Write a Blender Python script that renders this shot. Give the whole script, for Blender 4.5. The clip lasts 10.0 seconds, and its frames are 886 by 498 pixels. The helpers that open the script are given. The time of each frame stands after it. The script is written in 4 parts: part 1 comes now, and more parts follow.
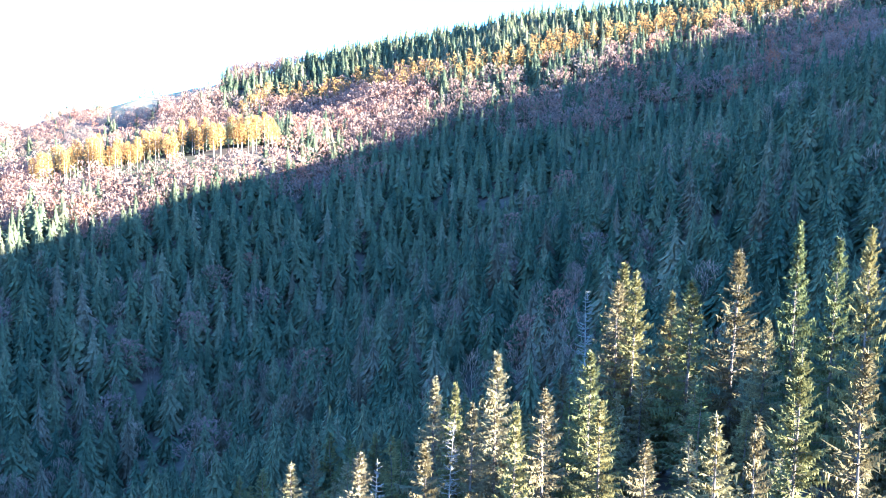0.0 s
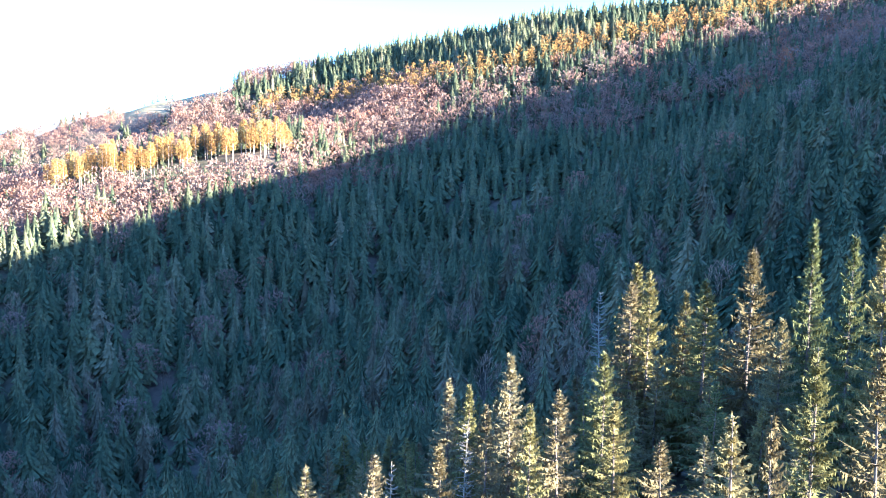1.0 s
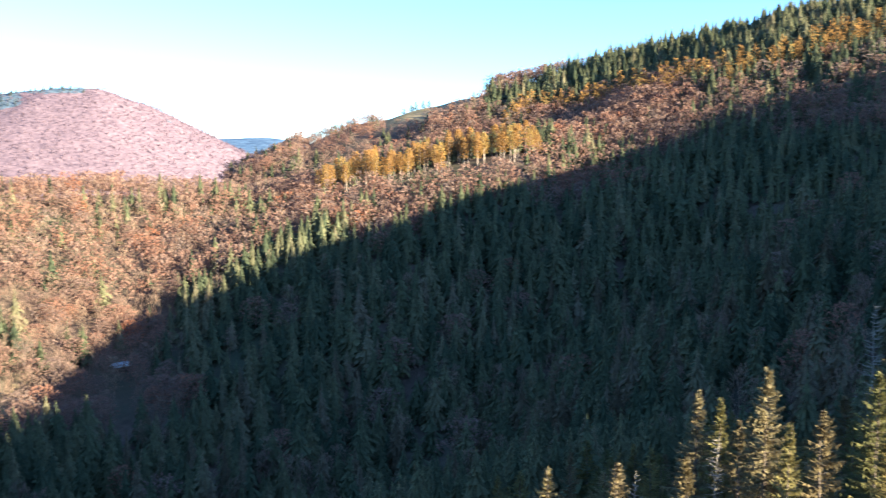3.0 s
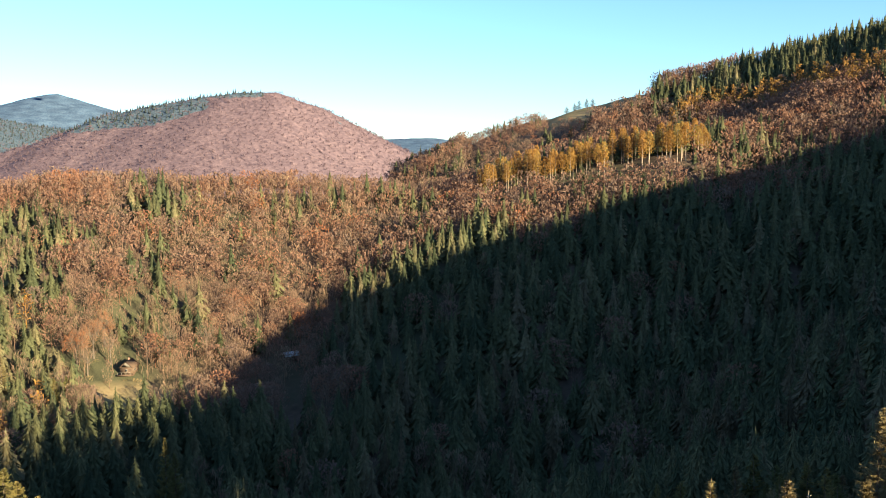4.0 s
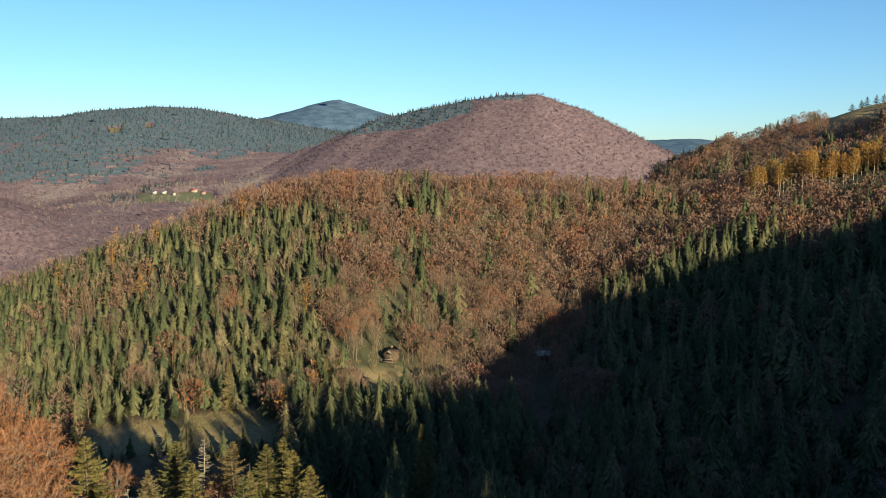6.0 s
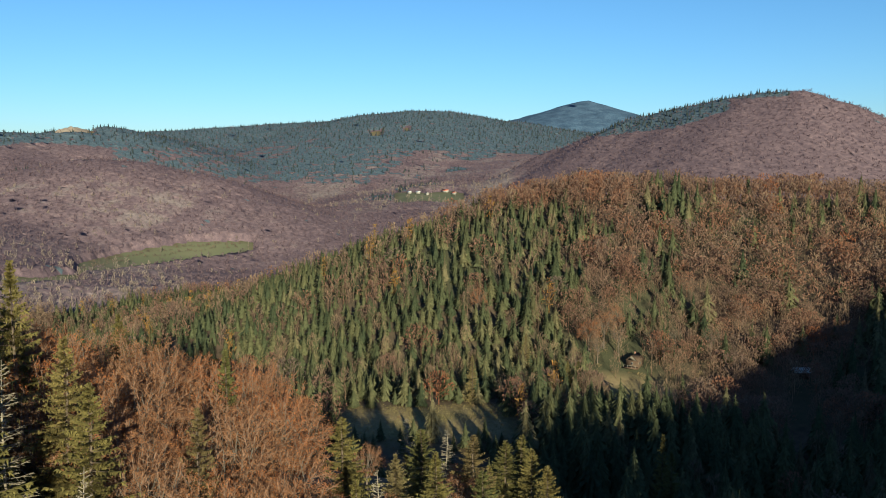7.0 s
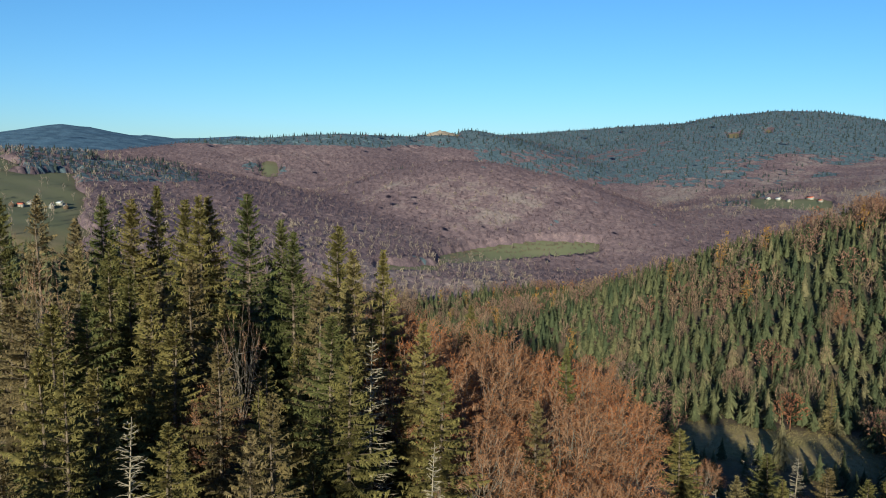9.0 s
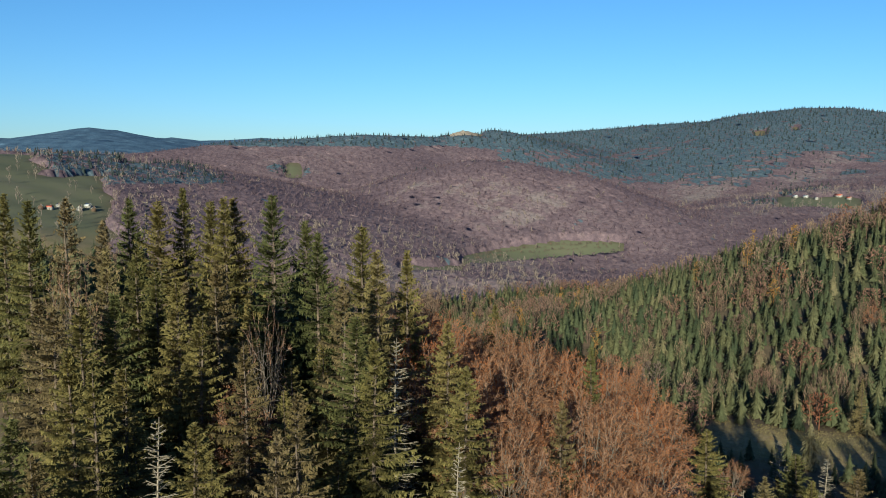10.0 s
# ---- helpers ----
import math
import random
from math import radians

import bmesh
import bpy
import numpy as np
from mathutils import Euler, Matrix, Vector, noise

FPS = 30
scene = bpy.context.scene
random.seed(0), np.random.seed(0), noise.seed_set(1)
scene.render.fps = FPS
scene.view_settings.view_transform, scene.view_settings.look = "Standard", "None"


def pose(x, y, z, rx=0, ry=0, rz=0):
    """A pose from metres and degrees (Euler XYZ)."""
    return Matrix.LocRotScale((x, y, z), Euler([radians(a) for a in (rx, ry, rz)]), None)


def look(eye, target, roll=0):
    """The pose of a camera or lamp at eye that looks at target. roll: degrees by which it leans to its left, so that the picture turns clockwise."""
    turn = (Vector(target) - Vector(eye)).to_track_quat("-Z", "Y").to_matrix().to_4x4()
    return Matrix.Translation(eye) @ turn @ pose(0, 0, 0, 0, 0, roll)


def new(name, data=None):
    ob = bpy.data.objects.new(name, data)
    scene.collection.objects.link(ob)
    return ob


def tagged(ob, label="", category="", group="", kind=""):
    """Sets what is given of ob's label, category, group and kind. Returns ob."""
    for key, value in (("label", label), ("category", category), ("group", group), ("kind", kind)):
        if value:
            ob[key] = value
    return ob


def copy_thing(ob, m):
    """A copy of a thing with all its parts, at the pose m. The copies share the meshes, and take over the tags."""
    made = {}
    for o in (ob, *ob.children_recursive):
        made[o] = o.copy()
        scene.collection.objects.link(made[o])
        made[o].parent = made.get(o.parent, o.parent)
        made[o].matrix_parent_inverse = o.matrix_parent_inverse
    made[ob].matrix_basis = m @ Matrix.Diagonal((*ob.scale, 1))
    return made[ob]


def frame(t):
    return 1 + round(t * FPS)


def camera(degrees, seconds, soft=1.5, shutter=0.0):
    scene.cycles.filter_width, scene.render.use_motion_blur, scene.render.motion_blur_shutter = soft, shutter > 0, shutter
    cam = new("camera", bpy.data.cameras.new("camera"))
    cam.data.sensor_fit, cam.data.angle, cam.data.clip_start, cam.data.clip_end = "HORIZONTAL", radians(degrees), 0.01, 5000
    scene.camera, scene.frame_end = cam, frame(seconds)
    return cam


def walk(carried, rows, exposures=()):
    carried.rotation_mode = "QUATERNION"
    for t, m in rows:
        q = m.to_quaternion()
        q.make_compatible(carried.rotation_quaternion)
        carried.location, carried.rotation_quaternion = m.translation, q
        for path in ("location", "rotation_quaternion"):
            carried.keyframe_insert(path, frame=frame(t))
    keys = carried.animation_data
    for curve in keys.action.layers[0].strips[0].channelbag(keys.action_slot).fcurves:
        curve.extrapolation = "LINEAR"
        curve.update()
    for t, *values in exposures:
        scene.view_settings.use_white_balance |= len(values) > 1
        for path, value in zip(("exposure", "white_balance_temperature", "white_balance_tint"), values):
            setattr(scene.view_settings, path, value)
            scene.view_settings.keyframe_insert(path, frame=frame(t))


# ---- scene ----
# Camera: a drone that hangs over a wooded slope and turns to its left in jerks.
cam = camera(55.75, 10.0, soft=1.0, shutter=0.1)
TURN = [  # seconds, yaw, pitch, roll
    (0, 0.00, -6.44, -1.16),
    (0.5, 0.59, -6.37, -0.86),
    (1, 0.79, -6.30, -0.57),
    (1.3, 0.95, -6.24, -0.46),
    (1.4, 1.20, -6.22, -0.43),
    (1.5, 5.63, -6.20, -0.39),
    (1.6, 9.60, -6.21, -0.37),
    (1.7, 11.85, -6.22, -0.35),
    (1.8, 12.60, -6.23, -0.32),
    (2, 13.11, -6.24, -0.28),
    (2.5, 13.61, -6.23, 0.03),
    (2.8, 13.75, -6.20, 0.08),
    (2.9, 14.10, -6.19, 0.10),
    (3, 17.57, -6.18, 0.12),
    (3.1, 22.00, -6.19, -0.10),
    (3.2, 25.41, -6.20, -0.31),
    (3.3, 27.30, -6.20, -0.24),
    (3.5, 28.20, -6.19, -0.12),
    (4.3, 28.79, -6.16, 0.40),
    (4.4, 29.05, -6.16, 0.44),
    (4.5, 29.52, -6.16, 0.49),
    (4.53, 29.75, -6.16, 0.46),
    (4.6, 32.60, -6.16, 0.38),
    (4.7, 36.80, -6.15, 0.27),
    (4.8, 40.60, -6.14, 0.16),
    (4.9, 43.30, -6.14, 0.05),
    (5, 44.33, -6.13, -0.06),
    (5.2, 44.85, -6.12, -0.05),
    (5.8, 45.60, -6.08, -0.02),
    (6.1, 46.80, -6.06, -0.01),
    (6.2, 49.80, -6.06, -0.00),
    (6.3, 53.45, -6.05, 0.00),
    (6.4, 58.00, -6.03, -0.16),
    (6.5, 61.06, -6.02, -0.31),
    (6.7, 62.00, -6.01, -0.20),
    (7, 62.66, -5.99, -0.04),
    (7.5, 63.22, -5.97, 0.16),
    (8, 63.52, -5.94, 0.41),
    (8.3, 64.00, -5.91, 0.34),
    (8.4, 65.30, -5.90, 0.32),
    (8.5, 68.96, -5.88, 0.29),
    (8.6, 73.40, -5.89, 0.11),
    (8.7, 78.20, -5.91, -0.06),
    (8.8, 82.60, -5.92, -0.24),
    (8.9, 85.20, -5.93, -0.42),
    (9, 86.17, -5.94, -0.59),
    (9.5, 87.23, -5.94, -0.37),
    (10, 87.75, -5.94, -0.14),
]
walk(cam, [(t, pose(0, 0, 0, 90 + p, r, y)) for t, y, p, r in TURN],
     [(t, stops + 1.05, kelvin, tint) for t, stops, kelvin, tint in (
         (0, 3.93, 4220, 10), (0.5, 3.7, 4310, 11), (1.3, 3.5, 4400, 12), (2.0, 2.9, 4680, 11), (2.5, 2.45, 4920, 10), (3.0, 2.25, 5000, 9), (3.2, 2.25, 5100, 8),
         (3.6, 1.9, 5400, 5), (4.3, 1.15, 6000, 5), (5.0, 1.0, 5950, 4), (6.5, 0.3, 5250, -2), (8.0, 0.12, 4900, -3), (10.0, 0.06, 4720, -2))])

# ---- light ----
SUN_YAW, SUN_EL = -105.0, 13.6  # degrees; yaw 0 is +y, to the left is positive
world = bpy.data.worlds.new("world")
scene.world = world
world.use_nodes = True
wn, wl = world.node_tree.nodes, world.node_tree.links
sky = wn.new("ShaderNodeTexSky")
sky.sky_type, sky.sun_disc = "NISHITA", False
sky.sun_elevation, sky.sun_rotation = radians(SUN_EL), radians(-SUN_YAW)
sky.altitude, sky.air_density, sky.dust_density, sky.ozone_density = 900, 1.0, 0.5, 3.2
wl.new(sky.outputs[0], wn["Background"].inputs[0])
wn["Background"].inputs[1].default_value = 0.05
sun = new("sun", bpy.data.lights.new("sun", "SUN"))
sun.data.energy, sun.data.angle, sun.data.color = 5.0, radians(0.5), (1.0, 0.77, 0.44)
SUN_DIR = Vector((-math.sin(radians(SUN_YAW)) * math.cos(radians(SUN_EL)),
                  math.cos(radians(SUN_YAW)) * math.cos(radians(SUN_EL)), math.sin(radians(SUN_EL))))
sun.matrix_world = look(SUN_DIR * 500, (0, 0, 0))


# ---- materials ----
def material(name, rough=0.9):
    mat = bpy.data.materials.new(name)
    mat.use_nodes = True
    bsdf = mat.node_tree.nodes["Principled BSDF"]
    bsdf.inputs["Roughness"].default_value = rough
    bsdf.inputs["Specular IOR Level"].default_value = 0.15
    return mat, mat.node_tree.nodes, mat.node_tree.links, bsdf


def noise_node(nodes, links, scale, detail=4.0, coord="Object"):
    tc = nodes.new("ShaderNodeTexCoord")
    nz = nodes.new("ShaderNodeTexNoise")
    nz.inputs["Scale"].default_value, nz.inputs["Detail"].default_value = scale, detail
    links.new(tc.outputs[coord], nz.inputs["Vector"])
    return nz


def ramp_node(nodes, links, source, stops):
    rp = nodes.new("ShaderNodeValToRGB")
    while len(rp.color_ramp.elements) < len(stops):
        rp.color_ramp.elements.new(0.5)
    for el, (pos, col) in zip(rp.color_ramp.elements, stops):
        el.position, el.color = pos, (*col, 1)
    links.new(source, rp.inputs[0])
    return rp


def mix_node(nodes, links, fac, a, b, mode="MIX"):
    mx = nodes.new("ShaderNodeMix")
    mx.data_type, mx.blend_type = "RGBA", mode
    for value, socket in ((fac, mx.inputs[0]), (a, mx.inputs[6]), (b, mx.inputs[7])):
        if hasattr(value, "links"):
            links.new(value, socket)
        else:
            socket.default_value = value if isinstance(value, float) else (*value, 1)
    return mx.outputs[2]


def foliage(name, stops, grain=0.7, single=False, rough=0.85, through_part=0.38):
    """Leaves or needles: a tint for each tree, mottled at the size of sprays and of shoots."""
    mat, nodes, links, bsdf = material(name, rough)
    if single:
        tint = nodes.new("ShaderNodeObjectInfo").outputs["Random"]
    else:
        at = nodes.new("ShaderNodeAttribute")
        at.attribute_name = "tint"
        tint = at.outputs["Fac"]
    col = ramp_node(nodes, links, tint, stops).outputs[0]
    nz = noise_node(nodes, links, grain)
    dark = ramp_node(nodes, links, nz.outputs[0], [(0.3, (0.68, 0.68, 0.7)), (0.7, (1.25, 1.22, 1.15))]).outputs[0]
    colour = mix_node(nodes, links, 1.0, col, dark, "MULTIPLY")
    fine = noise_node(nodes, links, grain * 7, 3.0)
    shoots = ramp_node(nodes, links, fine.outputs[0], [(0.32, (0.72, 0.76, 0.78)), (0.68, (1.24, 1.18, 1.08))]).outputs[0]
    colour = mix_node(nodes, links, 1.0, colour, shoots, "MULTIPLY")
    links.new(colour, bsdf.inputs["Base Color"])
    bsdf.inputs["Specular IOR Level"].default_value = 0.03
    # thin leaves let part of the light through
    glow, blend = nodes.new("ShaderNodeBsdfTranslucent"), nodes.new("ShaderNodeMixShader")
    blend.inputs[0].default_value = through_part
    links.new(colour, glow.inputs["Color"])
    links.new(bsdf.outputs[0], blend.inputs[1])
    links.new(glow.outputs[0], blend.inputs[2])
    links.new(blend.outputs[0], nodes["Material Output"].inputs["Surface"])
    return mat


def bark(name, a, b, scale=3.0):
    mat, nodes, links, bsdf = material(name, 0.95)
    nz = noise_node(nodes, links, scale, 6.0)
    links.new(ramp_node(nodes, links, nz.outputs[0], [(0.3, a), (0.7, b)]).outputs[0], bsdf.inputs["Base Color"])
    bump = nodes.new("ShaderNodeBump")
    bump.inputs["Distance"].default_value = 0.03
    links.new(nz.outputs[0], bump.inputs["Height"])
    links.new(bump.outputs[0], bsdf.inputs["Normal"])
    return mat


SPRUCE_STOPS = [(0.0, (0.071, 0.087, 0.052)), (0.45, (0.114, 0.123, 0.068)), (0.75, (0.150, 0.146, 0.080)), (1.0, (0.194, 0.171, 0.103))]
BEECH_STOPS = [(0.0, (0.188, 0.140, 0.118)), (0.5, (0.224, 0.138, 0.106)), (0.85, (0.250, 0.130, 0.088)), (1.0, (0.292, 0.122, 0.064))]
BARE_STOPS = [(0.0, (0.176, 0.122, 0.098)), (0.6, (0.230, 0.158, 0.116)), (1.0, (0.295, 0.212, 0.148))]
LARCH_STOPS = [(0.0, (0.230, 0.134, 0.048)), (0.6, (0.306, 0.172, 0.053)), (1.0, (0.306, 0.211, 0.068))]
PURPLE_STOPS = [(0.0, (0.132, 0.090, 0.090)), (0.6, (0.171, 0.101, 0.094)), (1.0, (0.220, 0.143, 0.110))]
# needle green with the blue grey of distant haze mixed into it
HAZY_SPRUCE_STOPS = [(0.0, (0.048, 0.062, 0.072)), (0.7, (0.067, 0.082, 0.086)), (1.0, (0.096, 0.102, 0.091))]
M_SPRUCE = foliage("spruce_needles", SPRUCE_STOPS)
M_GREY = foliage("grey_spruce", [(0.0, (0.110, 0.088, 0.055)), (1.0, (0.175, 0.145, 0.095))])
M_BEECH = foliage("beech_leaves", BEECH_STOPS, through_part=0.48)
M_BARE = foliage("bare_twigs", BARE_STOPS)
M_LARCH = foliage("larch_needles", LARCH_STOPS)
M_PURPLE = foliage("far_beech_twigs", PURPLE_STOPS)
M_HAZY_SPRUCE = foliage("hazy_spruce_needles", HAZY_SPRUCE_STOPS)
M_BIRCH = foliage("birch_twigs", [(0.0, (0.209, 0.171, 0.161)), (1.0, (0.297, 0.242, 0.201))])
# aerial haze put into the colour as an even slate blue
M_HAZE_HORIZON = foliage("haze_blue_horizon", [(0.0, (0.065, 0.105, 0.178)), (1.0, (0.075, 0.115, 0.190))], 0.02, through_part=0.0)
M_SPRUCE1 = foliage("spruce_needles_near", [(0.0, (0.092, 0.098, 0.040)), (0.35, (0.140, 0.124, 0.047)), (0.7, (0.180, 0.148, 0.056)), (1.0, (0.188, 0.154, 0.082))], 0.9, True, through_part=0.26)
M_BEECH1 = foliage("beech_leaves_near", [(0.0, (0.256, 0.137, 0.077)), (0.6, (0.299, 0.137, 0.064)), (1.0, (0.348, 0.130, 0.047))], 0.9, True)
M_SPRUCE_BARK = bark("spruce_bark", (0.060, 0.046, 0.035), (0.140, 0.106, 0.080))
M_BEECH_BARK = bark("beech_bark", (0.085, 0.066, 0.052), (0.17, 0.14, 0.115))
M_DEAD = bark("dead_wood", (0.145, 0.120, 0.088), (0.270, 0.226, 0.172))


# ---- lie of the land ----
def pol(az, d, z):
    """A place by its bearing from the camera (degrees to the left of +y), its distance and its height."""
    return (-math.sin(radians(az)) * d, math.cos(radians(az)) * d, z)


def el(az, d, e, trees=17.0):
    """The same by the angle above the horizon of the treetops there."""
    return pol(az, d, d * math.tan(radians(e)) - trees)


# the crest behind the drone: metres along it, height
CREST = [(241.5 + 0.259 * n, -64.7 + 0.966 * n, z) for n, z in (
    (-40, -43), (35, -20), (80, 10), (115, 29), (180, 38), (280, 69), (368, 89), (455, 107), (575, 119), (676, 134), (700, 140), (900, 156))]
# crest lines: points, side slope, rounding of the crest
RIDGES = [
    # the mountain over the ravine
    ([el(-55, 1000, 7.2), el(-42, 940, 9.2), el(-28, 880, 11.0), el(-6.5, 900, 9.75), el(-3.4, 905, 9.0), el(2, 915, 7.95), el(8.3, 925, 6.8), el(12.3, 935, 6.05),
      el(14.0, 935, 5.45), el(15.0, 935, 4.4, 2), el(17.6, 930, 3.75, 2), el(19.4, 930, 3.15, 2), el(21.3, 935, 2.85, 3), el(23, 940, 2.7, 10), el(25.1, 950, 2.0), el(28.5, 990, 0.5), el(31, 1020, -0.9)], 0.46, 34),
    # its spur, which closes the ravine and sinks to the main valley
    ([el(2, 720, 2.6), el(12, 650, 2.2), el(20, 640, 0.8), el(29, 650, -0.9), el(40, 660, -0.75), el(47.6, 645, -0.35), el(52.7, 630, -0.5), el(55.7, 620, -1.1), el(58, 610, -2.9),
      el(62.6, 590, -4.5), el(70.4, 560, -6.7), el(74.2, 545, -8.0), el(79, 530, -9.4), el(88, 500, -12.0)], 0.38, 34),
    # the drone's own hill and the crest behind it, whose shadow lies in the ravine
    ([pol(118, 165, -30), pol(104, 118, -33), pol(100, 45, -42), pol(-118, 150, -46), *CREST], 0.50, 20),
    # terrace of the meadow under the spur
    ([pol(76, 334, -104), pol(66, 328, -99), pol(57, 326, -101)], 0.30, 55),
    # shoulders with the near trees
    ([pol(104, 118, -33), pol(86, 116, -41), pol(76, 124, -47), pol(67, 118, -60), pol(57, 135, -76)], 0.50, 20),
    ([pol(-75, 70, -36), pol(-30, 95, -36), pol(-16, 108, -42), pol(-4, 92, -50), pol(12, 84, -58)], 0.50, 22),
    # round hill beyond the spur
    ([el(59, 2150, -1.6, 12), el(56.5, 2150, -0.4, 12), el(54.6, 2120, 1.0, 12), el(52, 2090, 1.95, 12), el(49.5, 2050, 3.0, 12), el(47.4, 2020, 3.5, 12), el(44.3, 1960, 4.1, 12), el(41.9, 1920, 4.45, 12),
      el(39.8, 1900, 4.5, 12), el(38, 1880, 3.85, 12), el(36.1, 1860, 2.9, 12), el(33.9, 1830, 1.8, 12), el(32, 1800, 0.75, 12), el(29.5, 1780, -0.2, 12)], 0.56, 36),
    # far cone and the ridge beside it
    ([el(46, 4500, 1.2), el(48.5, 4500, 2.0), el(50, 4500, 2.75), el(51.7, 4500, 3.5), el(53.2, 4500, 4.0), el(54.4, 4500, 3.65), el(56.1, 4450, 3.2), el(58.5, 4400, 2.6)], 0.3, 12),
    ([el(55, 3500, 2.3), el(58, 3500, 2.8), el(60.3, 3500, 3.05), el(62.6, 3500, 3.5), el(64.6, 3500, 3.55), el(67.2, 3500, 3.3), el(69.5, 3500, 2.85), el(74, 3500, 2.6), el(77.6, 3500, 2.3), el(82.2, 3500, 2.0), el(86, 3500, 1.7)], 0.22, 60),
    # ridge over the main valley with the bald knob
    ([el(80, 2900, 1.5), el(83, 2750, 2.05), el(84.4, 2700, 2.35), el(86.2, 2650, 2.2), el(88, 2620, 1.85), el(93.2, 2520, 2.05), el(98.4, 2450, 1.7), el(102, 2400, 1.45), el(107.4, 2300, 0.75), el(112, 2250, 0.4), el(125, 2200, 0.2)], 0.30, 60),
    # domed hill in the main valley, with the long meadow at its foot
    ([el(98, 1900, -3.0, 11), el(92.8, 1850, -1.9, 11), el(88.6, 1840, -0.4, 11), el(85.4, 1830, 0.25, 11), el(82.8, 1810, 0.1, 11), el(79.4, 1760, -0.65, 11), el(77.2, 1710, -1.45, 11),
      el(74.9, 1640, -2.4, 11), el(72.7, 1560, -3.7, 11), el(71, 1500, -5.0, 11), el(70, 1460, -6.2, 11)], 0.36, 45),
    # slope with the village
    ([el(57, 2600, 0.6), el(61, 2100, -1.2), el(64, 1880, -2.6, 0), el(68, 1700, -4.2), el(70, 1650, -5.4)], 0.16, 120),
    # knoll with the hamlet's fields
    ([el(126, 1500, 0.9, 0), el(115, 1650, 0.55, 2), el(110, 1700, 0.5, 9), el(106, 1750, 0.0, 10), el(102.5, 1800, -1.6, 10)], 0.22, 60),
    # hills on the horizon
    ([el(24, 4600, 0.5), el(27, 4600, 0.8), el(29.5, 4600, 1.35), el(34, 4600, 1.2), el(42, 4600, 1.6)], 0.2, 60),
    ([el(94, 4700, 1.2), el(98.4, 4700, 1.45), el(100, 4700, 1.5), el(102, 4700, 1.35), el(104, 4700, 1.3), el(105.5, 4700, 1.5), el(106.6, 4700, 1.3), el(108, 4700, 1.55), el(109.4, 4700, 1.95), el(110.5, 4700, 2.05), el(112, 4700, 1.75), el(114, 4700, 1.35), el(120, 4700, 1.25), el(130, 4700, 1.2)], 0.2, 30),
]


def land(x, y):
    """Height of the ground at arrays of x and y."""
    x, y = np.asarray(x, float), np.asarray(y, float)
    d = np.hypot(x, y)
    floor = -112 - 85 * np.maximum(np.clip((d - 450) / 1100, 0, 1), np.clip((d - 280) / 450, 0, 1) * np.clip((bearing(x, y) - 72) / 22, 0, 1))
    high = [floor]
    for points, slope, rounding in RIDGES:
        best = np.full(x.shape, -1e4)
        for (ax, ay, az), (bx, by, bz) in zip(points, points[1:]):
            ux, uy = bx - ax, by - ay
            s = np.clip(((x - ax) * ux + (y - ay) * uy) / (ux * ux + uy * uy), 0, 1)
            off = np.hypot(x - ax - s * ux, y - ay - s * uy)
            best = np.maximum(best, az + s * (bz - az) - slope * (np.sqrt(off * off + rounding ** 2) - rounding))
        high.append(best)
    high = np.array(high)
    soft = 6.0
    top = high.max(0)
    z = top + soft * np.log(np.exp((high - top) / soft).sum(0)) - soft * 0.3
    rough = np.clip(d / 400, 0.2, 1.5) * np.clip(1.7 - d / 1300, 0.3, 1)
    z = z + rough * (2.2 * np.sin(x / 61 + 1.3 * np.sin(y / 83)) * np.sin(y / 57 + 0.7) + 1.1 * np.sin(x / 23 + y / 31) * np.sin(y / 19 - x / 41))
    return z


def bearing(x, y):
    return np.degrees(np.arctan2(-x, y))


rng = np.random.default_rng(7)


def mesh_from(name, verts, tris, mat, tint=None):
    me = bpy.data.meshes.new(name)
    me.vertices.add(len(verts))
    me.vertices.foreach_set("co", np.ascontiguousarray(verts, np.float32).ravel())
    me.loops.add(len(tris) * 3)
    me.loops.foreach_set("vertex_index", np.ascontiguousarray(tris, np.int32).ravel())
    me.polygons.add(len(tris))
    me.polygons.foreach_set("loop_start", np.arange(0, len(tris) * 3, 3, dtype=np.int32))
    if tint is not None:
        me.attributes.new("tint", "FLOAT", "POINT").data.foreach_set("value", np.ascontiguousarray(tint, np.float32))
    me.update(calc_edges=True)
    me.materials.append(mat)
    return me


def smooth(v, lo, hi):
    return np.clip((v - lo) / (hi - lo), 0, 1)


def band(v, lo, hi, soft):
    return smooth(v, lo - soft, lo + soft) * (1 - smooth(v, hi - soft, hi + soft))


def lumps(x, y, scale, seed):
    """Soft noise from -1 to 1 for stands of one kind."""
    return (np.sin(x / scale + seed) * np.sin(y / scale * 1.13 + 2.1 * seed) + 0.6 * np.sin((x + y) / scale * 1.9 + 3 * seed)
            + 0.5 * np.sin((x - 0.6 * y) / scale * 3.1 + seed * 5)) / 2.1


